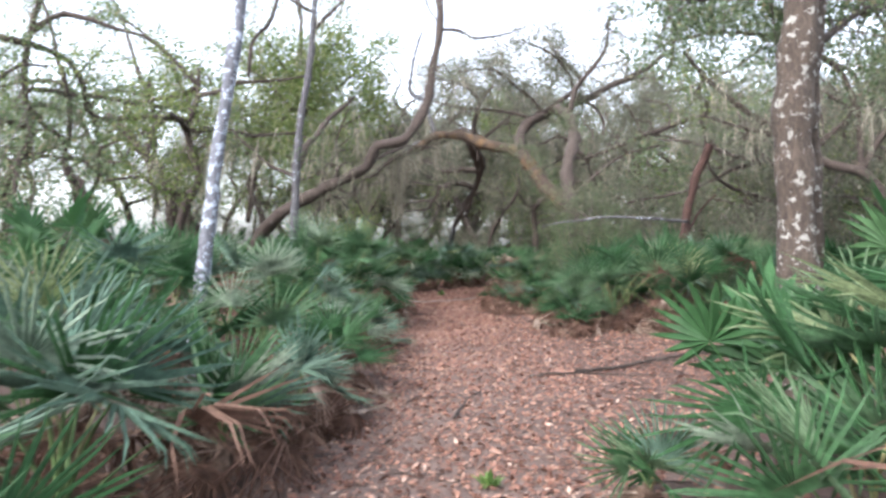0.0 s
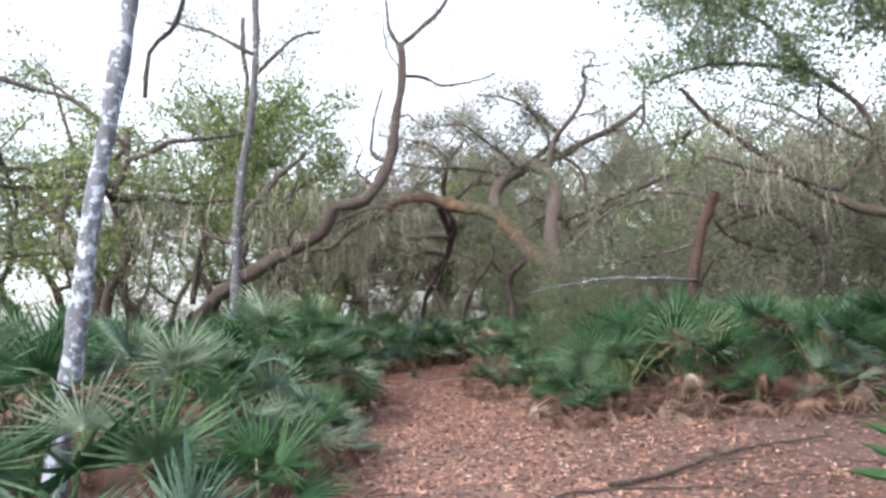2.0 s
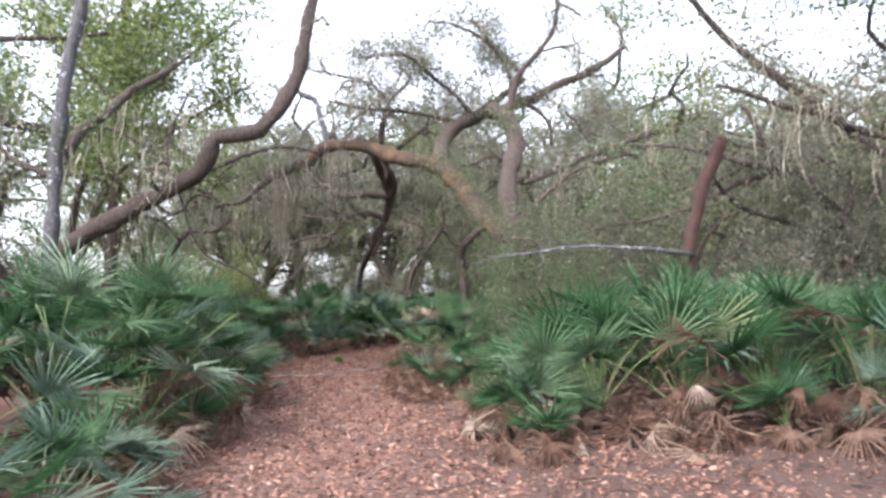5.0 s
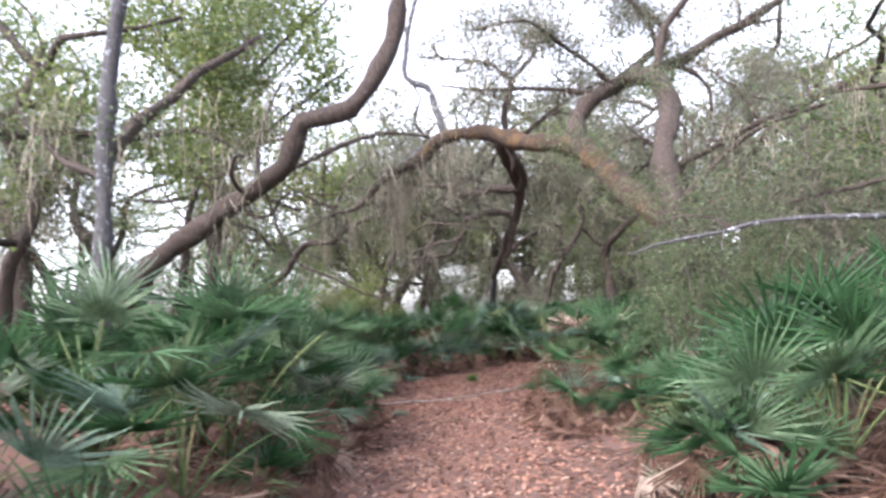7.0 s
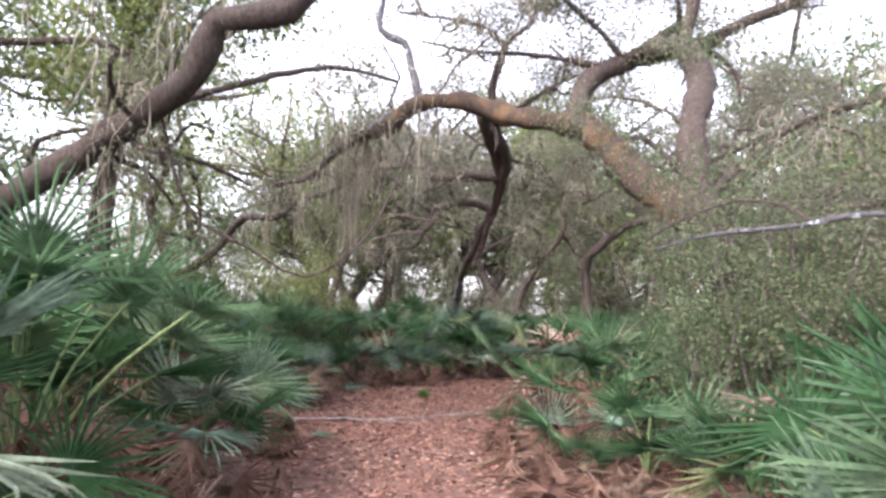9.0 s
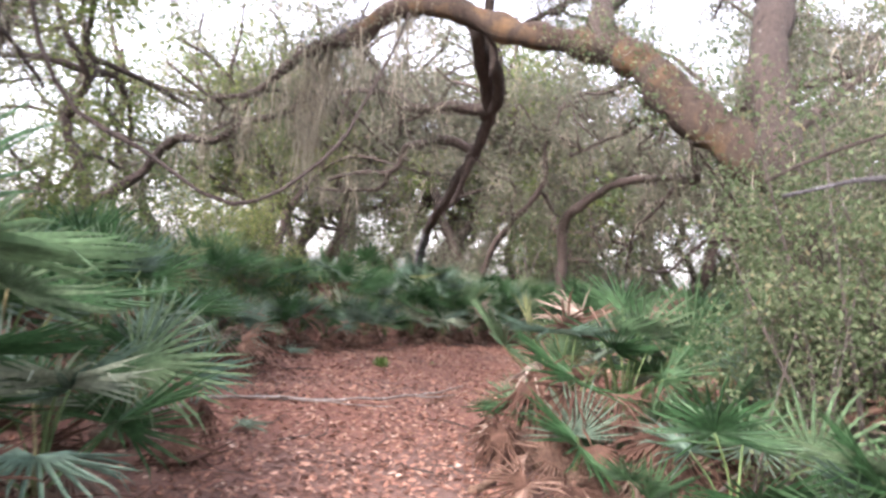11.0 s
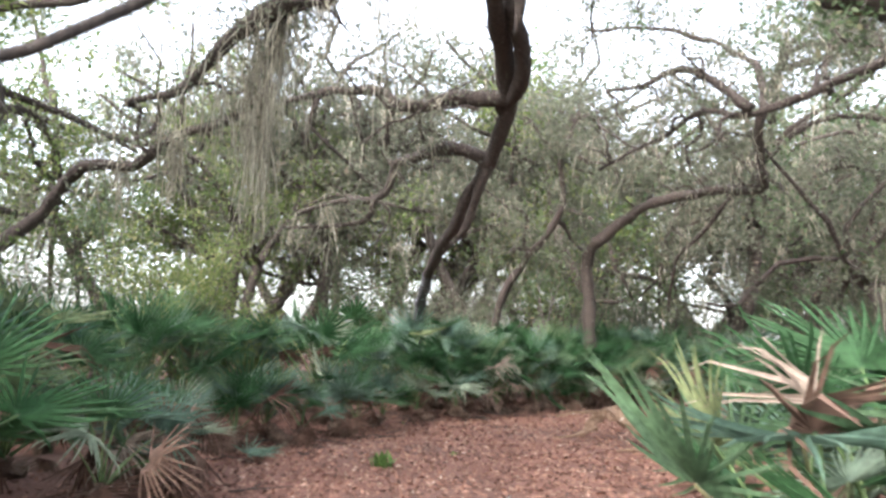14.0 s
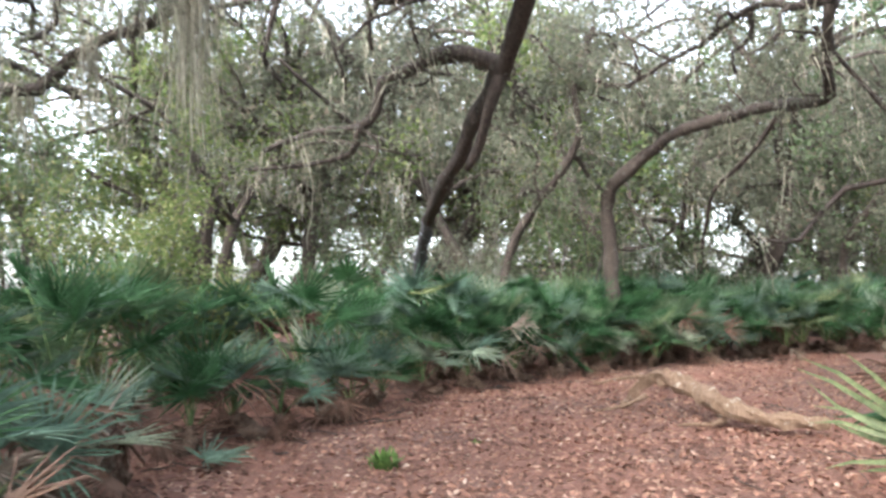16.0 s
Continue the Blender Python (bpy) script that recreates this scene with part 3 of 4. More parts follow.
    b7 = limb_part("limb", t, M_OAK, [(1.1, 21.8, 6.0), (1.6, 22.6, 6.8), (1.4, 23.6, 7.5), (2.0, 24.6, 8.0)], 0.05, 0.02, 7)
    side = crooked(t, b1, 6, 0.9, 0.022, 71, lift=-0.05) + crooked(t, b2, 7, 1.0, 0.026, 72) + crooked(t, b5, 5, 1.5, 0.03, 73) + crooked(t, b6, 6, 1.5, 0.03, 74) + crooked(t, b7, 6, 1.5, 0.03, 75)
    dress(t, side, 8, 0.5, 0.009, M_OAKLEAF_DRY, 0.05, 9, 0.15, moss=24, moss_len=0.45)
    dress(t, [(b1, 0.3), (b2, 0.4), (b3, 0.4), (b5, 1.1), (b6, 1.8), (b7, 1.7)], 17, 0.85, 0.012, M_OAKLEAF_DRY, 0.055, 16, 0.18, moss=24, moss_len=0.5, up=0.6)

    # the mossy limb across the left of the clearing
    t = tree_thing("mossy_oak", "oak with low limbs draped in grey moss")
    tr = limb_part("trunk", t, M_OAK, [(-6.4, 24.3, -0.1), (-6.2, 24.2, 1.0), (-5.4, 24.1, 1.8), (-4.6, 24.0, 2.35), (-4.18, 24.0, 2.87), (-3.77, 23.83, 3.16), (-3.17, 23.67, 3.21), (-2.78, 23.5, 3.43), (-2.04, 23.33, 3.63), (-1.78, 23.17, 3.8), (-1.4, 22.9, 3.95)], 0.13, 0.04, 10, 0.035)
    b1 = limb_part("limb", t, M_MOTTLED, [(-0.6, 21.7, 4.7), (-0.95, 21.9, 4.66), (-1.25, 22.1, 4.4), (-1.38, 22.25, 4.0), (-1.4, 22.3, 3.45)], 0.085, 0.05, 9, 0.012)
    b2 = limb_part("limb", t, M_OAK, [(-6.2, 22.6, 2.3), (-5.8, 22.2, 4.0), (-4.8, 21.4, 5.4), (-3.4, 20.8, 6.2)], 0.09, 0.03, 8)
    dress(t, [(tr[-26:], 1), (b1, 1.6), (b2, 1.6)], 13, 0.85, 0.011, M_OAKLEAF_DRY, 0.06, 13, 0.18, moss=34, up=0.5)
    g = Geo()
    for p, ln in (((-1.38, 22.2, 4.2), 1.9), ((-1.42, 22.3, 3.6), 1.6), ((-1.25, 22.1, 4.4), 2.0), ((-1.5, 22.3, 4.0), 1.5), ((-2.6, 23.4, 3.5), 1.0), ((-3.3, 23.7, 3.2), 0.9), ((-1.7, 23.1, 3.8), 1.3)):
        strands(g, [p], ln * 0.85, 0.008, 70, 0.06)
    part("moss", g.mesh("moss", M_MOSS), t, "long grey hanging moss", kind="stuff")

    # the oak at the far side of the clearing
    t = tree_thing("spreading_oak", "oak with a bent trunk and low spreading limbs")
    tr = limb_part("trunk", t, M_OAK, [(3.95, 30.5, -0.1), (3.93, 30.4, 1.76), (3.8, 30.1, 3.1), (4.08, 29.63, 3.53), (4.73, 29.17, 4.0), (5.34, 28.7, 4.2), (5.63, 27.45, 4.05), (5.61, 26.2, 3.82), (5.3, 25.65, 4.16), (5.02, 25.1, 4.66)], 0.15, 0.065, 11, 0.025)
    b1 = limb_part("limb", t, M_OAK, [(9.2, 23.0, 6.2), (7.6, 23.2, 5.6), (6.54, 23.6, 5.23), (5.83, 24.3, 4.96), (4.98, 25.1, 4.69), (4.47, 26.0, 4.92), (4.09, 26.5, 4.65), (3.64, 26.8, 4.47), (3.2, 27.0, 4.2)], 0.115, 0.025, 10, 0.03)
    b2 = limb_part("limb", t, M_OAK, [(4.9, 25.1, 4.73), (4.62, 25.43, 5.16), (4.17, 25.75, 5.55), (3.59, 26.07, 5.35), (3.15, 26.4, 5.37)], 0.085, 0.025, 9)
    limb_part("limb", t, M_OAK, [(4.52, 26.0, 4.91), (4.62, 26.2, 4.64), (4.42, 26.3, 4.46), (4.5, 26.4, 4.22)], 0.045, 0.02, 7)
    b3 = limb_part("limb", t, M_OAK, [(5.75, 27.5, 4.0), (5.45, 28.25, 3.38), (5.27, 29.0, 2.94), (5.4, 29.8, 2.0)], 0.045, 0.025, 7)
    side = crooked(t, b1, 11, 1.2, 0.035, 81) + crooked(t, b2, 6, 1.0, 0.025, 82) + crooked(t, tr, 8, 1.1, 0.028, 83, start=0.5)
    dress(t, side, 8, 0.6, 0.010, M_OAKLEAF_DRY, 0.05, 9, 0.16, moss=30, moss_len=0.45)
    c1 = limb_part("limb", t, M_OAK, [(5.1, 25.2, 4.6), (5.4, 26.0, 5.8), (4.6, 27.2, 6.8), (3.2, 28.2, 7.2)], 0.06, 0.025, 8, 0.04)
    c2 = limb_part("limb", t, M_OAK, [(6.0, 25.0, 5.0), (6.6, 26.0, 6.2), (7.6, 27.0, 7.0), (8.6, 28.0, 7.4)], 0.06, 0.025, 8, 0.04)
    c3 = limb_part("limb", t, M_OAK, [(6.9, 24.8, 5.5), (6.4, 25.6, 6.8), (5.4, 26.2, 7.8)], 0.05, 0.025, 8, 0.04)
    c4 = limb_part("limb", t, M_OAK, [(7.2, 23.3, 5.45), (7.7, 24.2, 6.3), (7.2, 25.6, 6.9), (7.8, 26.6, 7.6)], 0.05, 0.025, 8, 0.04)
    dress(t, [(c1, 1.2), (c2, 1.3), (c3, 1), (c4, 1.4)], 30, 1.0, 0.012, M_OAKLEAF_DRY, 0.065, 24, 0.2, up=0.1)
    dress(t, [(tr[-30:], 0.6), (b1, 1.2), (b2, 0.8), (b3, 0.3)], 12, 0.8, 0.011, M_OAKLEAF_DRY, 0.055, 14, 0.18, moss=30, moss_len=0.5, up=0.7)

    # the crooked oak on the open right side
    t = tree_thing("gnarled_oak", "gnarled oak with bare twisting limbs")
    tr = limb_part("trunk", t, M_OAK, [(8.9, 13.6, -0.1), (8.7, 13.6, 1.4), (8.37, 13.6, 2.47), (8.04, 13.8, 3.0), (7.16, 14.0, 3.34), (6.18, 14.2, 4.12), (5.29, 14.4, 4.91), (4.84, 14.5, 5.5)], 0.14, 0.035, 10, 0.025)
    b1 = limb_part("limb", t, M_OAK, [(7.29, 14.0, 3.5), (6.05, 14.0, 3.85), (4.97, 14.0, 4.12)], 0.06, 0.025, 7, 0.03)
    b2 = limb_part("limb", t, M_OAK, [(7.29, 14.0, 3.5), (7.99, 14.0, 4.24), (7.4, 14.0, 4.6), (7.04, 14.0, 4.88), (7.18, 14.0, 5.5)], 0.06, 0.02, 7)
    b3 = limb_part("limb", t, M_OAK, [(8.04, 13.8, 3.0), (8.8, 13.9, 4.2), (9.6, 14, 5.4)], 0.07, 0.03, 7)
    b4 = limb_part("limb", t, M_OAK, [(8.04, 13.8, 3.0), (7.9, 13.9, 4.6), (6.9, 13.9, 5.5), (5.4, 14.0, 5.75), (4.2, 14.2, 5.5)], 0.07, 0.025, 8)
    b5 = limb_part("limb", t, M_OAK, [(6.9, 13.9, 5.5), (6.0, 13.6, 6.3), (5.0, 13.8, 6.8), (4.2, 14.2, 6.9)], 0.045, 0.02, 7)
    b6 = limb_part("limb", t, M_OAK, [(8.8, 13.9, 4.2), (8.4, 13.6, 5.6), (7.6, 13.4, 6.6), (6.6, 13.4, 7.2)], 0.05, 0.02, 7)
    dress(t, [(b4[-22:], 1.6), (b5, 1.8), (b6, 1.8)], 30, 0.75, 0.012, M_OAKLEAF, 0.065, 28, 0.16)
    dress(t, [(tr[-20:], 0.5), (b1, 0.5), (b2, 0.8), (b3, 1.2)], 18, 0.8, 0.012, M_OAKLEAF_DRY, 0.065, 18, 0.2, moss=36)

    # the broken snag and its fallen branch
    s = tagged(new("dead_snag"), "broken rotten reddish tree snag", "tree stump")
    limb_part("trunk", s, M_SNAG, [(5.0, 15.7, -0.1), (5.12, 15.6, 1.0), (5.24, 15.5, 2.1), (5.39, 15.4, 2.96), (5.58, 15.3, 3.42), (5.66, 15.2, 3.75)], 0.11, 0.085, 9, 0.03)
    limb_part("limb", s, M_SNAG, [(5.3, 15.5, 1.9), (5.63, 15.8, 2.3), (5.95, 15.6, 2.7)], 0.035, 0.02, 6)
    limb_part("limb", s, M_MOTTLED, [(5.25, 15.4, 2.1), (4.6, 14.9, 2.12), (4.04, 14.7, 2.13), (3.66, 14.8, 2.16), (3.21, 15.0, 2.16), (3.05, 15.2, 2.12), (2.64, 15.4, 2.09), (2.38, 15.6, 2.05), (2.15, 15.8, 1.97)], 0.036, 0.012, 8, 0.012)
    limb_part("limb", s, M_OAK, [(3.07, 15.2, 2.14), (2.98, 15.37, 2.28), (2.68, 15.53, 2.33), (2.36, 15.7, 2.22), (2.1, 15.9, 2.05)], 0.018, 0.008, 6, 0.012)

    # dark trunk far left, bare top far left
    t = tree_thing("dark_oak", "dark leaning oak trunk behind the palmettos")
    limb_part("trunk", t, M_OAK, [(-7.0, 19.2, -0.1), (-7.25, 19, 1.7), (-7.3, 19, 2.9), (-7.9, 19, 3.9), (-9, 19, 5)], 0.22, 0.1, 10)
    b = limb_part("limb", t, M_OAK, [(-7.3, 19, 2.9), (-6.6, 18.6, 3.8), (-5.6, 18, 4.5)], 0.1, 0.04, 8)
    dress(t, [(b, 1)], 50, 0.9, 0.013, M_OAKLEAF_DRY, 0.075, 20, 0.22, moss=30)

    for label, pts, r0 in (("grey leaning oak stem beyond the clearing", [(1.75, 30.9, -0.1), (2.02, 30.6, 1.95), (2.36, 30.2, 2.74), (2.74, 29.8, 3.34), (3.1, 29.4, 3.9), (3.0, 29.2, 4.8), (3.4, 29.4, 6.0)], 0.11),
                           ("dark crooked oak stem beyond the clearing", [(7.1, 34.1, -0.1), (7.08, 34.0, 2.3), (6.96, 33.75, 3.16), (6.65, 33.5, 3.73), (7.17, 33.25, 4.28), (8.0, 33.0, 4.89), (8.4, 32.8, 6.2)], 0.12),
                           ("twisted oak stem beyond the clearing", [(9.3, 35.1, -0.1), (9.04, 35.0, 2.35), (8.32, 34.67, 3.12), (8.36, 34.33, 3.71), (7.7, 34.0, 4.29), (7.3, 33.6, 5.6)], 0.13),
                           ("stout leaning oak stem beyond the clearing", [(11.2, 35.2, -0.1), (11.34, 35.0, 2.19), (11.54, 34.67, 3.03), (12.06, 34.33, 3.92), (12.48, 34.0, 4.71), (12.6, 33.6, 6.2)], 0.14)):
        t = tree_thing("crooked_oak", label)
        tr = limb_part("trunk", t, M_OAK, pts, r0, r0 * 0.4, 9, 0.03)
        side = crooked(t, tr, 7, 2.0, 0.045, int(r0 * 1000), lift=0.2, start=0.45)
        dress(t, side + [(tr[-12:], 1)], 16, 0.9, 0.012, M_OAKLEAF_DRY, 0.08, 16, 0.2, moss=20, moss_len=0.6, far=True)


near_trees()


def background_tree(seed, height, leaf_mat, dense, leaf=0.10, spread=0.22, low=0.22):
    """One crooked wood tree with limbs, leaves and moss, far from the path."""
    global rng
    keep, rng = rng, np.random.default_rng(seed)
    t = tree_thing("scrub_oak", "crooked scrub oak in the wood behind the clearing", group="wood trees")
    p, d = [np.array([0, 0, -0.15])], np.array([0.0, 0.0, 1.0])
    for k in range(7):
        d = unit(d * 1.0 + rng.normal(size=3) * np.array([0.38, 0.38, 0.1]) + np.array([0, 0, 0.3]))
        p.append(p[-1] + d * height * 0.85 / 7)
    tr = limb_part("trunk", t, M_OAK, p, 0.02 * height, 0.006 * height, 8, 0.04, step=0.3)
    lines = [(tr[-len(tr) // 3:], 1)]
    for k in range(9):
        i = int(len(tr) * rng.uniform(low, 0.95))
        d = unit(np.append(rng.normal(size=2), rng.uniform(0.0, 0.7)))
        q = [tr[i]]
        for j in range(4):
            d = unit(d + rng.normal(size=3) * 0.4)
            q.append(q[-1] + d * height * rng.uniform(0.09, 0.14))
        lines.append((limb_part("limb", t, M_OAK, q, 0.009 * height, 0.003 * height, 5, 0.04, step=0.4), 1))
    dress(t, lines, 6, 0.14 * height, 0.018, leaf_mat, leaf, dense, spread, moss=34, moss_len=1.0, far=True)
    rng = keep
    return t


def plant_woods():
    kinds = [background_tree(s, h, m, 19, 0.10, 0.22, 0.3) for s, h, m in ((11, 8.5, M_OAKLEAF_DRY), (12, 9.0, M_OAKLEAF), (13, 7.5, M_OAKLEAF_DRY), (14, 10, M_OAKLEAF_DRY), (15, 8.0, M_OAKLEAF_GREEN), (16, 8.5, M_OAKLEAF_DRY))]
    tall = [background_tree(s, h, m, 18, 0.10, 0.24, 0.42) for s, h, m in ((21, 9.5, M_OAKLEAF_GREEN), (22, 10.0, M_OAKLEAF), (23, 9.0, M_OAKLEAF_GREEN))]
    close = [background_tree(s, h, m, 18, 0.085, 0.24) for s, h, m in ((17, 8.0, M_OAKLEAF_DRY), (18, 7.5, M_OAKLEAF_GREEN))]
    r = random.Random(5)
    beside = [(8.6, 18.0), (-9.2, 11.6), (9.6, 14.6), (8.9, 21.6), (7.6, 25.6), (11.2, 18.2)]
    for i, (x, y) in enumerate(beside):
        m = pose(x, y, 0, 0, 0, 47 * i) @ Matrix.Scale(0.9 + 0.04 * (i % 4), 4)
        if i < 2:
            close[i].matrix_basis = m
        else:
            copy_scaled(close[i % 2], m)
    airy = [(-7.2, 16.8), (-8.8, 20.2), (-11.2, 26.4), (-6.2, 28.6), (-13.0, 18.4), (-9.8, 31.0), (-15.5, 24.0), (-6.8, 33.0), (-12.4, 13.0), (-19.0, 30.0), (-14.0, 36.0), (-3.6, 31.5), (-4.6, 36.5), (-8.2, 25.4)]
    for i, (x, y) in enumerate(airy):
        m = pose(x, y, 0, 0, 0, 61 * i) @ Matrix.Scale(0.85 + 0.05 * (i % 5), 4)
        if i < 3:
            tall[i].matrix_basis = m
        else:
            copy_scaled(tall[i % 3], m)
    spots = beside + [(-2.0, 33.2), (2.3, 34.2), (5.6, 35.2), (11.4, 24.6), (12.0, 20.3), (12.6, 12.2), (8.8, 35.5), (12.0, 37.5), (0.3, 36.0), (-5.8, 34.5), (-3.6, 36.6), (4.0, 37.8), (7.2, 38.2), (9.6, 24.2), (13.2, 27.2), (10.8, 22.2), (1.2, 39.5), (-1.4, 41), (5.6, 41.5), (10.2, 41), (14.2, 39.5), (16.5, 27.0), (14.5, 22.5)]
    while len(spots) < 64:
        x, y = r.uniform(-5, 32), r.uniform(8, 52)
        if open_ground(x, y) > -1.6 or (abs(x - 1) < 8.5 and y < 30) or (y < 16 and abs(x) < 10) or any(math.hypot(x - a, y - b) < 2.6 for a, b in spots):
            continue
        spots.append((x, y))
    while len(spots) < 69:
        x, y = r.uniform(-28, 28), r.uniform(-22, 9)
        if math.hypot(x, y) < 11 or any(math.hypot(x - a, y - b) < 4 for a, b in spots):
            continue
        spots.append((x, y))
    for i, (x, y) in enumerate(spots[len(beside):]):
        k = kinds[(i * 5 + i // 6) % 6]
        m = pose(x, y, 0, 0, 0, r.uniform(0, 360)) @ Matrix.Scale(r.uniform(0.9, 1.1) * (1.17 if y > 30 else 1.0) + max(0.0, math.hypot(x, y - 10) - 22) * 0.022, 4)
        copy_scaled(k, m)
    for i, k in enumerate(kinds):
        k.matrix_basis = pose(-6 + 6.5 * i, 42 + 2 * (i % 2), 0, 0, 0, 60 * i)


def copy_scaled(ob, m):
    keep = ob.matrix_basis.copy()
    ob.matrix_basis = Matrix()
    c = copy_thing(ob, Matrix())
    ob.matrix_basis = keep
    c.matrix_basis = m
    return c


plant_woods()


def shrub(name, label, centre, size, n, leaf_mat, leaf, per, spread):
    t = tree_thing(name, label, category="shrub")
    g, tips = Geo(), []
    cx, cy, cz = centre
    for k in range(n):
        b = np.array([cx + rng.normal() * size[0] * 0.35, cy + rng.normal() * size[1] * 0.35, -0.05])
        e = np.array([cx + rng.uniform(-1, 1) * size[0], cy + rng.uniform(-1, 1) * size[1], cz + rng.uniform(-1, 1) * size[2]])
        mid = (b + e) / 2 + rng.normal(size=3) * 0.25
        line = smooth_line([b, mid, e], 0.4, 0.03)
        g.tube(line, np.linspace(0.022, 0.006, len(line)), 4, cap=False)
        twigs(g, line[len(line) // 3:], 0.008, tips, 5, 0.5, 2)
    part("branch_mass", g.mesh("branch_mass", M_TWIG), t, kind="stuff")
    g = Geo()
    leaves(g, tips, leaf, spread, per)
    part("foliage", g.mesh("foliage", leaf_mat), t, kind="stuff")
    return t


shrub("shrub", "dense small-leaved shrub under the arching oak", (3.4, 17.1, 1.95), (1.0, 0.5, 1.0), 38, M_OAKLEAF, 0.042, 26, 0.12)
shrub("shrub", "dense small-leaved shrub behind the palmettos", (4.9, 18.0, 2.2), (1.6, 1.0, 1.15), 30, M_OAKLEAF_DRY, 0.06, 20, 0.14)
shrub("shrub", "yellow-green shrub at the edge of the wood", (-3.4, 27.0, 2.1), (1.2, 1.0, 1.1), 26, M_BRIGHTLEAF, 0.065, 16, 0.14)
shrub("shrub", "light green shrub behind the palmettos", (-3.6, 20.6, 1.8), (0.8, 0.7, 0.8), 16, M_OAKLEAF_GREEN, 0.055, 16, 0.14)
wood_shrub = [shrub("shrub", "olive twiggy shrub at the edge of the wood", (0, 0, 1.9), (1.7, 1.0, 1.2), 20, M_OAKLEAF_DRY, 0.075, 11, 0.17),
              shrub("shrub", "grey-green twiggy shrub in the thicket", (0, 0, 2.2), (1.5, 1.2, 1.5), 20, M_OAKLEAF, 0.075, 11, 0.17)]
SHRUBS = [(0.6, 31.0), (3.6, 32.6), (6.6, 33.6), (10.0, 35.4), (7.0, 17.4), (6.2, 19.4), (8.6, 17.0), (-6.6, 10.4), 
          (7.2, 15.6), (9.6, 13.6), (-7.4, 7.0), (-5.5, 28.6), (-7.6, 30.4), (-4.6, 33.0), (-9.6, 27.6), (14.0, 36.5), (1.8, 34.2), (-0.8, 33.4)]
for i, (x, y) in enumerate(SHRUBS):
    m = pose(x, y, 0, 0, 0, 73 * i) @ Matrix.Scale(0.9 + 0.05 * (i * 7 % 9), 4)
    if i < 2:
        wood_shrub[i].matrix_basis = m
    else:
        copy_scaled(wood_shrub[i % 2], m)

# ---- saw palmettos ----


def fan(geo, radius, spread_deg, count, droop, fold, seed, split=0.45, cup=0.2):
    """A fan leaf from the origin along +y: one pleated blade near the stalk, slit into free pointed tips."""
    r = np.random.default_rng(seed)
    half = radians(spread_deg) / 2
    step = 2 * half / count
    reach = lambda a0: radius * (0.74 + 0.26 * math.cos(a0 * 0.62))
    vs, fs = [], []

    def at(a0, dist, z):
        vs.append((math.sin(a0) * dist, math.cos(a0) * dist, z))
        return len(vs) - 1

    def rise(a0, dist):
        return cup * dist * dist / radius * abs(math.sin(a0))

    inner = [at(-half + k * step, 0.02 * radius, 0.0) for k in range(count + 1)]
    edge = []
    for k in range(count + 1):
        a0 = -half + k * step
        ln = reach(a0) * split * r.uniform(0.9, 1.1)
        edge.append(at(a0, ln, rise(a0, ln) + fold * step * ln * 0.35))
    for k in range(count):
        a0 = -half + (k + 0.5) * step
        ln = reach(a0) * r.uniform(0.84, 1.07)
        dr, bend = droop * r.uniform(-0.2, 2.2), r.normal() * 0.06
        low = at(a0, ln * split, rise(a0, ln * split) - fold * step * ln * split * 0.35)
        z3 = rise(a0, ln * 0.76) - dr * ln * 0.26
        w3 = step * split * 0.36 / 0.76
        l3, m3, r3 = at(a0 - w3 + bend * 0.5, ln * 0.76, z3 + 0.004), at(a0 + bend * 0.5, ln * 0.76, z3 - 0.004), at(a0 + w3 + bend * 0.5, ln * 0.76, z3 + 0.004)
        tip = at(a0 + bend, ln * (1 - 0.12 * dr), rise(a0, ln) - dr * ln * 0.52)
        fs += [(inner[k], low, edge[k]), (inner[k], inner[k + 1], low), (inner[k + 1], edge[k + 1], low),
               (edge[k], low, m3, l3), (low, edge[k + 1], r3, m3), (l3, m3, tip), (m3, r3, tip)]
    geo.add(vs, fs)


def frond_meshes():
    out = {}
    for kind, mat, n in (("green", M_FROND, 7), ("pale", M_FROND_PALE, 4), ("dead", M_FROND_DEAD, 6)):
        for k in range(n):
            g = Geo()
            if kind == "dead":
                fan(g, 0.44, 150 + 12 * k, 17, 0.9 + 0.25 * (k % 3), 1.0, 40 + k, 0.26, 0.1)
            else:
                fan(g, 0.5, 200 + 10 * k, 23, 0.14 + 0.09 * (k % 4), 1.6, 10 + k + n, 0.24, 0.2 + 0.1 * (k % 3))
            out.setdefault(kind, []).append(g.mesh(kind + "_frond", mat))
    g = Geo()
    line = smooth_line([(0, 0, 0), (0, 0.33, 0.05), (0, 0.66, 0.06), (0, 1, 0)], 0.2)
    g.tube(line, np.linspace(0.013, 0.007, len(line)), 5)
    out["stalk"] = g.mesh("stalk", M_STALK, True)
    g = Geo()
    g.tube(line, np.linspace(0.011, 0.005, len(line)), 5)
    out["dry_stalk"] = g.mesh("dry_stalk", M_FROND_DEAD, True)
    g = Geo()
    line = smooth_line([(0.0, -0.25, 0.02), (0.05, -0.1, 0.08), (0, 0, 0.2)], 0.03, 0.008)
    g.tube(line, np.linspace(0.07, 0.05, len(line)) * (1 + 0.22 * np.sin(np.arange(len(line)) * 2.6)), 9, 0.22)
    out["stem"] = g.mesh("stem", M_FIBRE)
    return out


FROND = frond_meshes()
PALM_LABELS = {"green": "saw palmetto with green fan leaves", "low": "low saw palmetto with a skirt of dead brown leaves", "pale": "saw palmetto with bluish pale fan leaves", "dead": "withered saw palmetto with brown drooping fan leaves"}


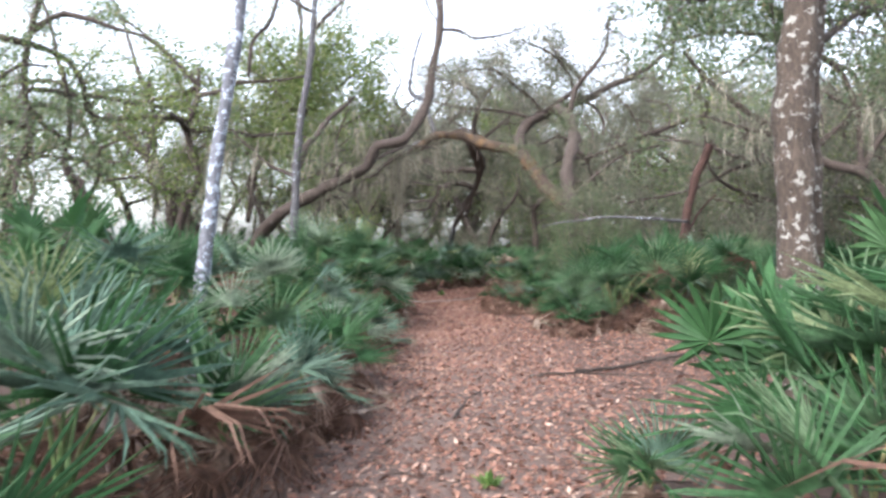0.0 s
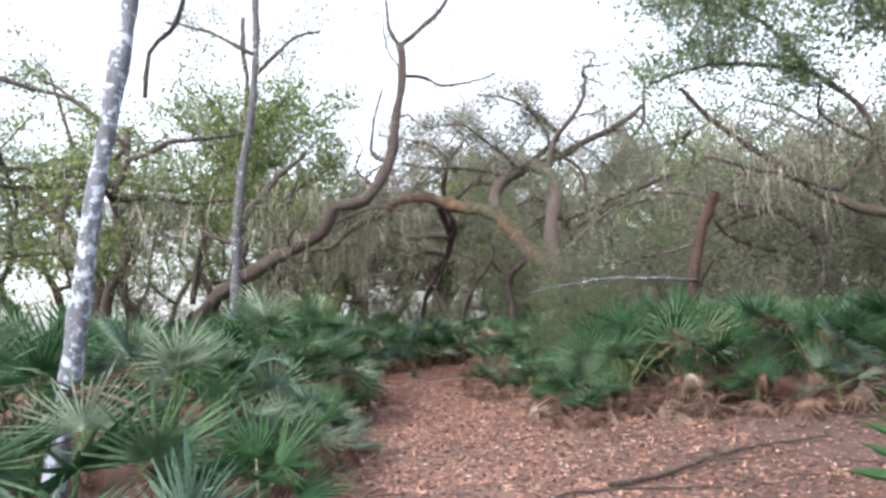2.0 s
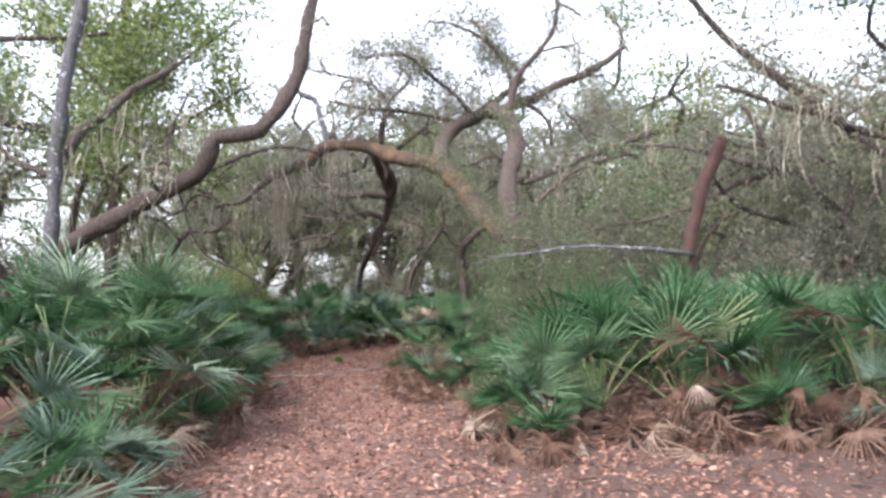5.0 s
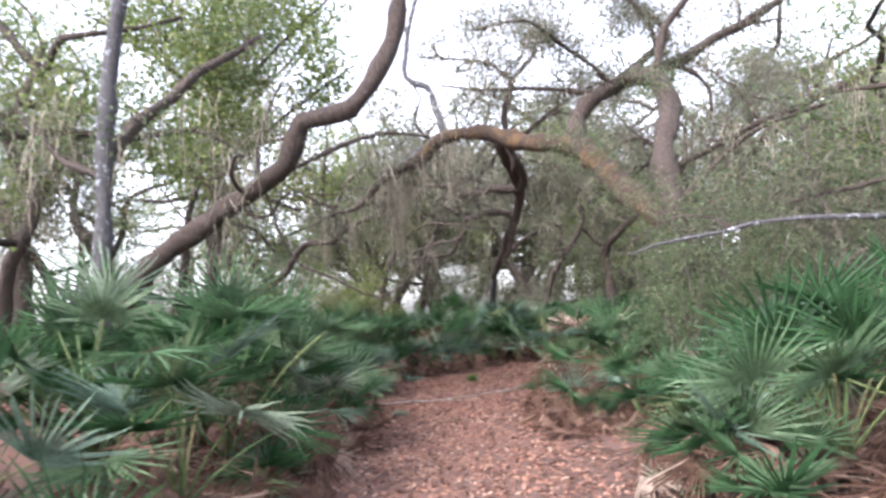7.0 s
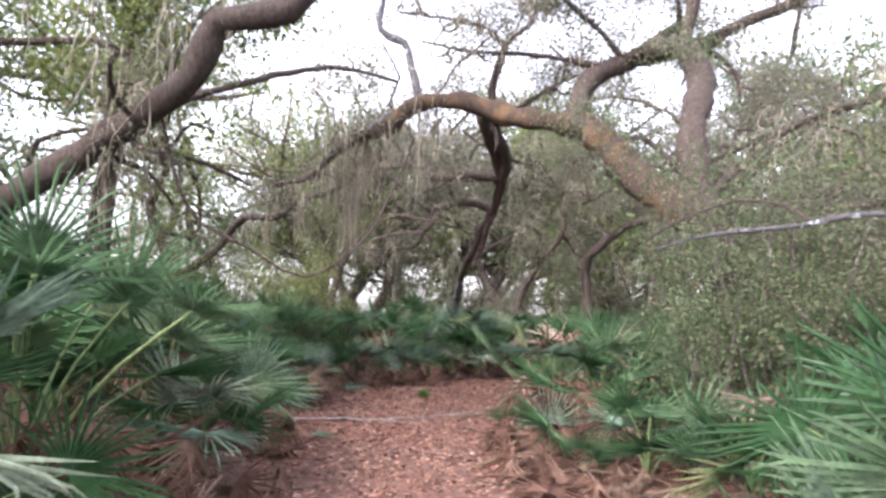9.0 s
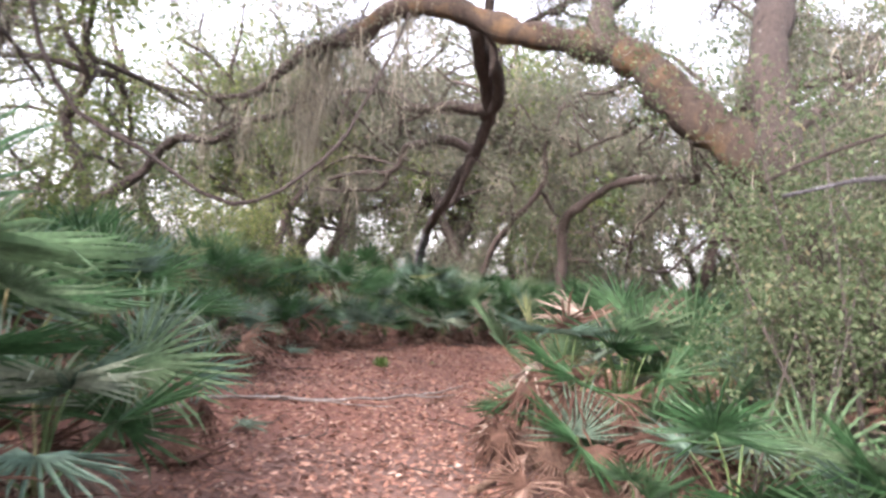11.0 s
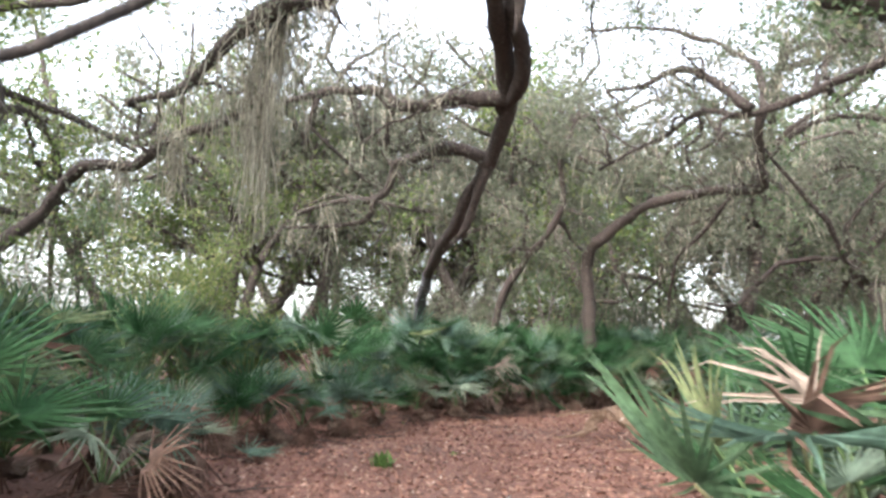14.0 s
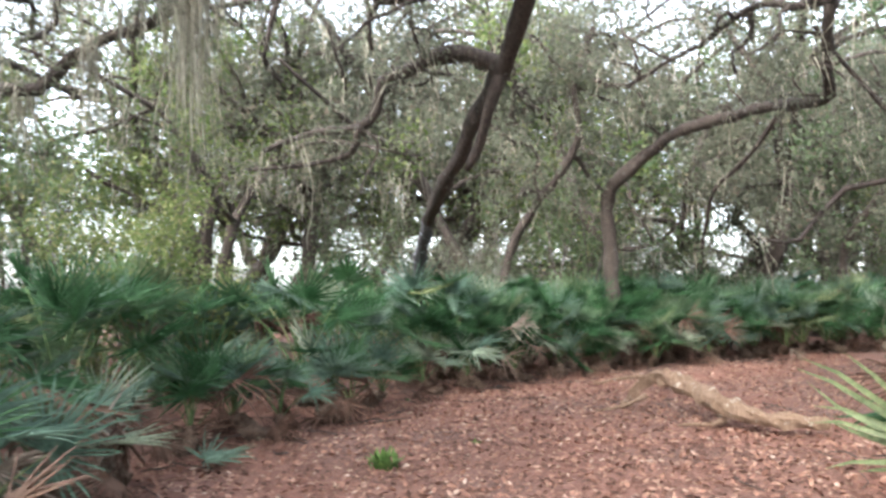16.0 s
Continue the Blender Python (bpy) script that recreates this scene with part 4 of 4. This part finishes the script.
def palmetto(x, y, size=1.0, height=1.0, n=11, kind="green", dead=4, seed=0, away=None, brown=0, dry=0.22):
    """A palmetto: a fibrous stem, fan leaves on long stalks, and dead leaves hanging round its foot."""
    r = random.Random(seed)
    ob = tagged(new("saw_palmetto"), PALM_LABELS[kind], "palmetto", "palmettos beside the path")
    z = ground_z(x, y)
    ob.matrix_basis = pose(x, y, z, 0, 0, r.uniform(0, 360) if away is None else away)
    part("stem", FROND["stem"], ob, m=Matrix.Scale(size * 1.1, 4))
    start = r.uniform(0, 360)
    for k in range(n + dead):
        is_dead = k >= n or kind == "dead"
        az = start + k * 137.5 + r.uniform(-18, 18)
        if k < n:
            lift = (86 - 54 * (k / max(1, n - 1)) + r.uniform(-9, 9)) if kind != "dead" else r.uniform(10, 70)
            ln = (0.75 + 0.25 * r.random()) * height * (0.85 if kind != "low" else 0.6)
        else:
            lift, ln = r.uniform(-14, 16), r.uniform(0.3, 0.55) * size
        hue = "dead" if is_dead or k < brown or (k > n * 0.6 and r.random() < dry) else ("pale" if kind == "pale" and r.random() < 0.6 or r.random() < 0.15 else "green")
        turn = pose(0, 0, 0.17 * size, 0, 0, az) @ pose(0, 0, 0, lift)
        fs = size * r.uniform(0.8, 1.15) * (0.9 if is_dead else 1.0)
        nod = r.uniform(-70, 6) * (0.45 + 0.55 * max(0.0, lift) / 80) if not is_dead else r.uniform(-75, -25) - max(0.0, lift)
        fm = turn @ pose(0, ln, 0, nod, r.uniform(-55, 55), r.uniform(-12, 12)) @ Matrix.Scale(fs, 4)
        f = part("frond", r.choice(FROND[hue]), ob, m=fm)
        if is_dead and kind != "dead":
            f["label"] = "dead brown fan leaf"
        part("stalk", FROND["dry_stalk" if is_dead else "stalk"], f, m=fm.inverted() @ turn @ Matrix.Diagonal((size, ln, max(0.5, ln), 1)))
    return ob


def far_clump_mesh(seed, n, height):
    g = Geo()
    r = random.Random(seed)
    for k in range(n):
        h = Geo()
        fan(h, 0.52 * r.uniform(0.8, 1.15), 215 + r.uniform(-25, 25), 13, 0.2, 0.7, seed * 50 + k, 0.45, 0.15)
        v = np.concatenate(h.v)
        lift, ln = 88 - 46 * k / (n - 1) + r.uniform(-8, 8), height * r.uniform(0.6, 1.0)
        m = np.array(pose(0, 0, 0.1, 0, 0, k * 137.5 + r.uniform(-15, 15)) @ pose(0, 0, 0, lift) @ pose(0, ln, 0, r.uniform(-40, 5), r.uniform(-60, 60), 0))
        g.add(v @ m[:3, :3].T + m[:3, 3], h.f)
        base, tip = m @ np.array([0, -ln, 0, 1]), m[:, 3]
        g.tube(np.array([base[:3], tip[:3]]), [0.01, 0.008], 3, cap=False)
    return g.mesh("fronds", M_FROND_FAR)


def plant_palmettos():
    r = random.Random(21)
    placed = []

    def put(x, y, **k):
        placed.append((x, y))
        palmetto(x, y, seed=len(placed), **k)

    # beside the start, close to the walker
    put(-1.75, 3.3, size=1.25, height=1.0, n=12, kind="pale", dead=5)
    put(-1.4, 4.6, size=1.1, height=0.55, n=9, kind="pale", dead=9)
    put(-1.7, 5.4, size=1.1, height=0.8, n=6, kind="dead", dead=7)
    put(-2.5, 4.4, size=1.2, height=1.15, n=12, kind="pale", dead=4)
    put(-1.2, 5.9, size=1.0, height=0.5, n=8, kind="pale", dead=9)
    put(-1.9, 6.3, size=1.15, height=0.95, n=8, kind="pale", dead=6)
    put(1.75, 2.95, size=1.2, height=0.75, n=11, dead=1, dry=0)
    put(2.3, 3.35, size=1.3, height=1.4, n=14, dead=2, dry=0)
    put(3.0, 4.1, size=1.2, height=1.35, n=12, dead=2, dry=0)
    put(1.15, 4.0, size=0.75, height=0.35, n=6, kind="low", dead=1, dry=0)
    # along the left edge
    put(-1.25, 8.0, size=1.0, height=0.6, n=8, kind="low", dead=6)
    put(-1.35, 9.6, size=1.0, height=0.6, n=8, kind="pale", dead=6)
    put(-1.25, 11.2, size=1.0, height=0.35, n=6, kind="pale", dead=6)
    put(-1.5, 12.7, size=1.15, height=1.15, n=10, dead=8)
    put(-2.3, 12.9, size=1.25, height=1.8, n=13, dead=5)
    put(-1.15, 13.4, size=0.85, height=0.35, n=8, kind="low", dead=7)
    put(-1.8, 14.2, size=1.25, height=1.75, n=13, dead=6)
    put(-1.25, 15.6, size=1.0, height=0.7, n=10, kind="pale", dead=5)
    put(-1.45, 17.2, size=1.0, height=0.7, n=9, kind="pale", dead=4)
    put(-1.95, 20.6, size=1.0, height=0.75, n=10, kind="pale", dead=5)
    put(-1.5, 24.0, size=1.1, height=0.6, n=10, kind="pale", dead=5)
    put(-0.75, 25.3, size=1.1, height=0.6, n=10, kind="pale", dead=4)
    # the right edge
    put(2.3, 12.3, size=0.9, height=0.35, n=4, kind="low", dead=9)
    put(2.9, 13.2, size=1.0, height=0.5, n=3, kind="low", dead=10)
    put(2.4, 13.3, size=1.1, height=0.5, n=12, dead=3, dry=0)
    put(2.2, 16.1, size=1.0, height=0.75, n=5, dead=3, dry=0)
    put(2.75, 15.4, size=1.15, height=0.6, n=12, dead=2, dry=0)
    put(3.45, 15.1, size=1.15, height=1.3, n=8, dead=6)
    put(1.55, 17.5, size=1.15, height=0.85, n=11, kind="dead", dead=4)
    put(-1.95, 21.6, size=1.15, height=0.7, n=9, kind="dead", dead=4)
    put(1.5, 16.9, size=0.95, height=0.6, n=3, kind="low", dead=10)
    put(6.0, 12.9, size=1.3, height=1.5, n=13, dead=6)
    put(6.9, 12.3, size=1.3, height=1.5, n=13, dead=6)
    put(7.6, 11.5, size=1.3, height=1.45, n=13, dead=6)
    put(5.6, 14.2, size=1.3, height=1.7, n=13, dead=4)
    put(4.5, 14.2, size=1.3, height=1.7, n=13, dead=4)
    put(3.2, 13.4, size=1.3, height=1.4, n=13, dead=7)
    put(4.1, 13.2, size=1.3, height=1.45, n=13, dead=6)
    put(5.1, 13.3, size=1.3, height=1.5, n=13, dead=6)
    put(1.75, 16.5, size=0.8, height=0.3, n=2, kind="low", dead=8)
    put(1.6, 17.8, size=1.1, height=1.15, n=11, kind="green", dead=9, brown=2)
    put(1.35, 18.4, size=0.8, height=0.4, n=7, kind="low", dead=7)
    put(2.25, 18.4, size=1.15, height=1.3, n=12, kind="green", dead=8, brown=1)
    put(2.6, 17.5, size=1.1, height=0.8, n=9, kind="low", dead=9)
    put(2.5, 19.75, size=1.2, height=0.95, n=13, kind="pale", dead=4)
    put(3.1, 19.0, size=1.2, height=1.1, n=12, dead=4)
    # a close row along the far side of the clearing
    for i in range(46):
        q = i // 2 * 0.62
        x, y = (0.5 + q * 0.78, 27.0 + q * 0.62) if q < 4 else (3.62 + (q - 4) * 0.91, 29.48 + (q - 4) * 0.42)
        off = 0.25 + 0.75 * (i % 2)
        put(x - off * 0.45 + r.uniform(-0.2, 0.2), y + off * 0.9 + r.uniform(-0.15, 0.15), size=r.uniform(1.0, 1.2), height=r.uniform(0.9, 1.2) + 0.4 * (i % 2), n=r.randint(10, 12), kind=r.choice(["green", "green", "pale"]), dead=1)
    for x, y in ((2.2, 13.6), (3.7, 12.5), (5.3, 12.5), (-1.3, 5.2), (-1.6, 11.9), (-1.3, 14.3), (1.9, 17.0), (-2.2, 3.9)):
        put(x, y, size=r.uniform(0.9, 1.1), height=r.uniform(0.45, 0.75), n=r.randint(5, 7), kind="dead", dead=r.randint(5, 8))
    # a low fringe at the foot of the thicket
    for x, y in ((-1.95, 21.6), (-2.1, 22.6), (-1.75, 23.55), (-1.1, 24.15), (-0.5, 24.95), (-0.2, 25.8), (0.3, 26.7), (0.95, 27.3), (1.7, 27.95), (2.5, 28.55), (3.4, 29.15), (4.5, 29.75), (5.7, 30.35), (-1.15, 10.3), (-1.1, 7.1), (4.9, 12.6), (6.1, 12.6)):
        put(x, y, size=r.uniform(0.8, 1.0), height=r.uniform(0.45, 0.7), n=r.randint(6, 8), kind=r.choice(["pale", "green", "pale"]), dead=r.randint(1, 3) if y > 19 else r.randint(4, 6))
    # the rest of the thicket
    tries = 0
    while len(placed) < 212 and tries < 6000:
        tries += 1
        x, y = r.uniform(-7.5, 9.5), r.uniform(1.5, 33.5)
        o = open_ground(x, y)
        if o > -0.45 or o < -3.0 or any(math.hypot(x - a, y - b) < 0.95 for a, b in placed):
            continue
        if math.hypot(x - 3.2, y - 6.5) < 0.5 or math.hypot(x - 3.7, y - 18) < 0.5 or (y < 9 and x > 4.5) or (1.2 < x < 4.8 and 4.3 < y < 8.4) or (1.2 < x < 3.8 and 13.4 < y < 19.6):
            continue
        edge = -o < 0.9
        put(x, y, size=r.uniform(1.0, 1.3), height=r.uniform(0.75, 1.15) if edge else r.uniform(1.1, 1.6), n=r.randint(9, 12), kind=r.choice(["green", "green", "green", "pale"]), dead=(r.randint(5, 8) if y < 19 else 2) if edge else r.randint(1, 3))
    # farther back: the same plants, seen only as a mass
    kinds = [far_clump_mesh(s, 8, h) for s, h in ((1, 1.25), (2, 1.05), (3, 1.45), (4, 1.15))]
    arrays = [np.array([v.co for v in me.vertices]) for me in kinds]
    faces = [[tuple(f.vertices) for f in me.polygons] for me in kinds]
    rest, count = Geo(), 0
    for _ in range(40000):
        x, y = r.uniform(-20, 24), r.uniform(-6, 44)
        o = open_ground(x, y)
        if o > -0.35 or any(math.hypot(x - a, y - b) < (0.72 if y > 18 else 0.9) for a, b in placed) or math.hypot(x - 0.2, y) < 2.5:
            continue
        if -o > 5 and r.random() < 0.7:
            continue
        placed.append((x, y))
        count += 1
        k, m = r.randrange(4), pose(x, y, 0, 0, 0, r.uniform(0, 360)) @ Matrix.Scale(r.uniform(0.85, 1.2), 4)
        mm = np.array(m)
        rest.add(arrays[k] @ mm[:3, :3].T + mm[:3, 3], faces[k])
        if count >= 330:
            break
    tagged(new("palmetto_thicket", rest.mesh("palmetto_thicket", M_FROND_FAR)), "dense green saw palmetto thicket under the trees", "palmetto", kind="stuff")


plant_palmettos()

# ---- things on the ground ----


def litter():
    """Fallen oak leaves, thick on the trodden ground."""
    g = Geo()
    n = 80000
    y = rng.uniform(2.0, 34.0, n * 3)
    x = rng.uniform(-3.2, 9.0, n * 3)
    keep = []
    for i in range(n * 3):
        o = open_ground(x[i], y[i])
        if o > -1.9 and (o > 0 or rng.random() < 0.35) and (x[i] < 4 or rng.random() < 0.45) and (x[i] < 1.7 or y[i] > 15 or rng.random() < 0.7):
            keep.append(i)
        if len(keep) >= n:
            break
    x, y = x[keep], y[keep]
    z = np.array([ground_z(a0, b0) for a0, b0 in zip(x, y)]) + rng.uniform(0.004, 0.022, len(x))
    c = np.stack([x, y, z], 1)
    d = unit(rng.normal(size=(len(x), 3)) * np.array([1, 1, 0.22]))
    nrm = unit(np.array([0, 0, 1.0]) + rng.normal(size=(len(x), 3)) * 0.35)
    w = unit(np.cross(d, nrm))
    s = rng.uniform(0.035, 0.085, (len(x), 1))
    g.quads(np.stack([c - d * s * 0.5, c + w * s * 0.22, c + d * s * 0.5, c - w * s * 0.22], 1))
    tagged(new("leaf_litter", g.mesh("leaf_litter", M_LITTER)), "reddish-brown fallen oak leaves covering the path", "leaves", kind="stuff")


litter()


def stick(label, pts, r0, r1, mat=None, forks=()):
    g = Geo()
    line = smooth_line(pts, 0.08, 0.012)
    line[:, 2] += np.array([ground_z(p[0], p[1]) for p in line])
    g.tube(line, np.linspace(r0, r1, len(line)), 6, 0.08)
    for f in forks:
        q = smooth_line(f, 0.08, 0.01)
        q[:, 2] += np.array([ground_z(p[0], p[1]) for p in q])
        g.tube(q, np.linspace(r1 * 1.2, r1 * 0.5, len(q)), 5)
    tagged(new("fallen_branch", g.mesh("fallen_branch", mat or M_DEADWOOD, True)), label, "branch")


stick("long pale fallen stick lying across the path", [(-2.2, 17.9, 0.07), (-1.7, 18.3, 0.05), (-1.4, 18.9, 0.05), (-1.0, 19.3, 0.04), (-0.2, 19.75, 0.03), (0.3, 20.2, 0.03), (0.75, 20.8, 0.03), (1.05, 21.5, 0.04)], 0.019, 0.009, M_STICK, [[(-0.8, 19.4, 0.03), (-0.3, 19.45, 0.03), (0.25, 19.6, 0.02)], [(0.45, 20.35, 0.03), (0.6, 20.3, 0.03), (0.95, 20.6, 0.05)]])
stick("dark fallen branch on the leaf litter", [(1.6, 8.6, 0.04), (2.4, 9.1, 0.05), (3.4, 9.9, 0.05), (4.6, 10.4, 0.05)], 0.025, 0.012, M_OAK, [[(2.8, 9.4, 0.05), (3.3, 9.3, 0.06)]])
stick("thin dark twig on the leaf litter", [(1.0, 8.3, 0.02), (1.7, 8.5, 0.03), (2.5, 8.4, 0.02)], 0.014, 0.006, M_OAK)
stick("forked dark twig on the path", [(0.1, 6.3, 0.02), (0.25, 6.9, 0.05), (0.4, 7.5, 0.03)], 0.016, 0.006, M_OAK, [[(0.25, 6.9, 0.05), (0.1, 7.2, 0.06)]])
stick("short broken stick beside a palmetto", [(0.85, 16.9, 0.03), (1.15, 17.4, 0.06), (1.3, 17.6, 0.1)], 0.03, 0.024)
stick("thin dry twig bending over the path", [(0.55, 20.0, 0.01), (1.0, 20.6, 0.06), (1.35, 21.0, 0.1)], 0.008, 0.004)


def twig_litter():
    """Broken twigs strewn over the litter, thickest off the trodden line."""
    g = Geo()
    r = random.Random(77)
    n = 0
    while n < 620:
        x, y = r.uniform(-2.6, 7.5), r.uniform(3.5, 31)
        o = open_ground(x, y)
        if o < -0.8 or (o > 0.6 and r.random() < (0.25 if (x > 2 and y < 13) else 0.88)):
            continue
        n += 1
        a0, ln = r.uniform(0, 2 * math.pi), r.uniform(0.12, 0.6)
        z = ground_z(x, y) + 0.015
        pts = [(x, y, z), (x + math.cos(a0) * ln * 0.5, y + math.sin(a0) * ln * 0.5, z + r.uniform(0, 0.04)), (x + math.cos(a0 + 0.3) * ln, y + math.sin(a0 + 0.3) * ln, z + r.uniform(-0.005, 0.05))]
        rad = r.uniform(0.003, 0.009)
        g.tube(np.array(pts), [rad, rad * 0.9, rad * 0.5], 4)
    tagged(new("twig_litter", g.mesh("twig_litter", M_OAK)), "dark broken twigs strewn over the fallen leaves", "twigs", kind="stuff")


twig_litter()


def log():
    """A split, weathered log with a torn, forked end."""
    t = tagged(new("fallen_log"), "orange-brown splintered fallen log on the leaf litter", "log")
    g = Geo()
    line = smooth_line([(2.55, 25.4, 0.03), (2.85, 25.3, 0.34), (3.0, 24.9, 0.36), (3.15, 24.3, 0.22), (3.4, 23.8, 0.14), (3.9, 23.6, 0.12)], 0.08, 0.012)
    g.tube(line, (0.04 + 0.05 * np.sin(np.linspace(0.1, 3.0, len(line)))) * (1 + 0.18 * rng.normal(size=len(line))), 9, 0.22)
    part("trunk", g.mesh("trunk", M_LOG), t)
    for pts, r in (([(2.85, 25.3, 0.36), (2.5, 25.2, 0.36), (2.2, 25.3, 0.3)], 0.03), ([(2.7, 25.0, 0.2), (2.4, 24.9, 0.1), (2.1, 24.9, 0.06)], 0.03), ([(3.2, 24.2, 0.06), (2.95, 24.0, 0.06), (2.7, 24.1, 0.03)], 0.035)):
        g = Geo()
        q = smooth_line(pts, 0.06, 0.01)
        g.tube(q, np.linspace(r, r * 0.4, len(q)), 6, 0.12)
        part("broken_limb", g.mesh("broken_limb", M_LOG), t)


log()


def weed(x, y, n, size, label):
    g = Geo()
    for k in range(n):
        a0, lift = rng.uniform(0, 2 * np.pi), rng.uniform(0.4, 1.4)
        d = np.array([math.cos(a0) * math.cos(lift), math.sin(a0) * math.cos(lift), math.sin(lift)])
        s = unit(np.cross(d, [0, 0, 1.0]))
        ln = size * rng.uniform(0.5, 1.1)
        b = np.array([x, y, ground_z(x, y)]) + np.append(rng.normal(size=2) * size * 0.15, 0)
        p1, p2 = b + d * ln * 0.55, b + d * ln - np.array([0, 0, 0.02])
        g.add([b - s * 0.004, b + s * 0.004, p1 + s * ln * 0.13, p1 - s * ln * 0.13, p2], [(0, 1, 2, 3), (3, 2, 4)])
    tagged(new("weed", g.mesh("weed", M_WEED)), label, "weed")


weed(-0.08, 22.8, 60, 0.2, "small green weed growing on the path")
weed(0.3, 4.5, 26, 0.14, "small green seedling beside the path")
weed(0.7, 23.6, 14, 0.07, "tiny green seedling in the leaf litter")
weed(0.1, 26.2, 14, 0.07, "tiny green seedling in the leaf litter")


def loose_frond(x, y, rz, rx, ry, size, hue, label):
    ob = tagged(new("fallen_frond", FROND[hue][int(abs(x * 7 + y * 3)) % len(FROND[hue])]), label, "palm leaf", "fallen fronds")
    ob.matrix_basis = pose(x, y, ground_z(x, y) + 0.05 * size + 0.03, rx, ry, rz) @ Matrix.Scale(size, 4)


for i in range(70):
    rr = random.Random(300 + i)
    for _ in range(200):
        x, y = rr.uniform(-2.5, 6.5), rr.uniform(3.6, 27.0)
        if -0.6 < open_ground(x, y) < 0.08:
            break
    loose_frond(x, y, rr.uniform(0, 360), rr.uniform(2, 14), rr.uniform(-12, 12), rr.uniform(0.75, 1.05), "dead", "dead brown fan leaf lying on the litter")
loose_frond(-0.8, 10.9, -60, 8, 0, 1.0, "pale", "pale fan leaf lying on the ground")
loose_frond(-0.95, 18.1, -80, 4, 5, 0.6, "pale", "pale fan leaf lying on the ground")
loose_frond(2.3, 15.5, -100, 8, 0, 1.0, "green", "green fan leaf fallen on the dead leaves")
loose_frond(1.95, 13.4, -70, 10, 6, 0.95, "pale", "pale green fan leaf fallen on the dead leaves")
loose_frond(-1.25, 13.1, -150, 14, -8, 1.05, "pale", "pale fan leaf lying on the ground")
loose_frond(-1.45, 22.9, -60, 10, 5, 0.9, "pale", "pale fan leaf lying on the ground")
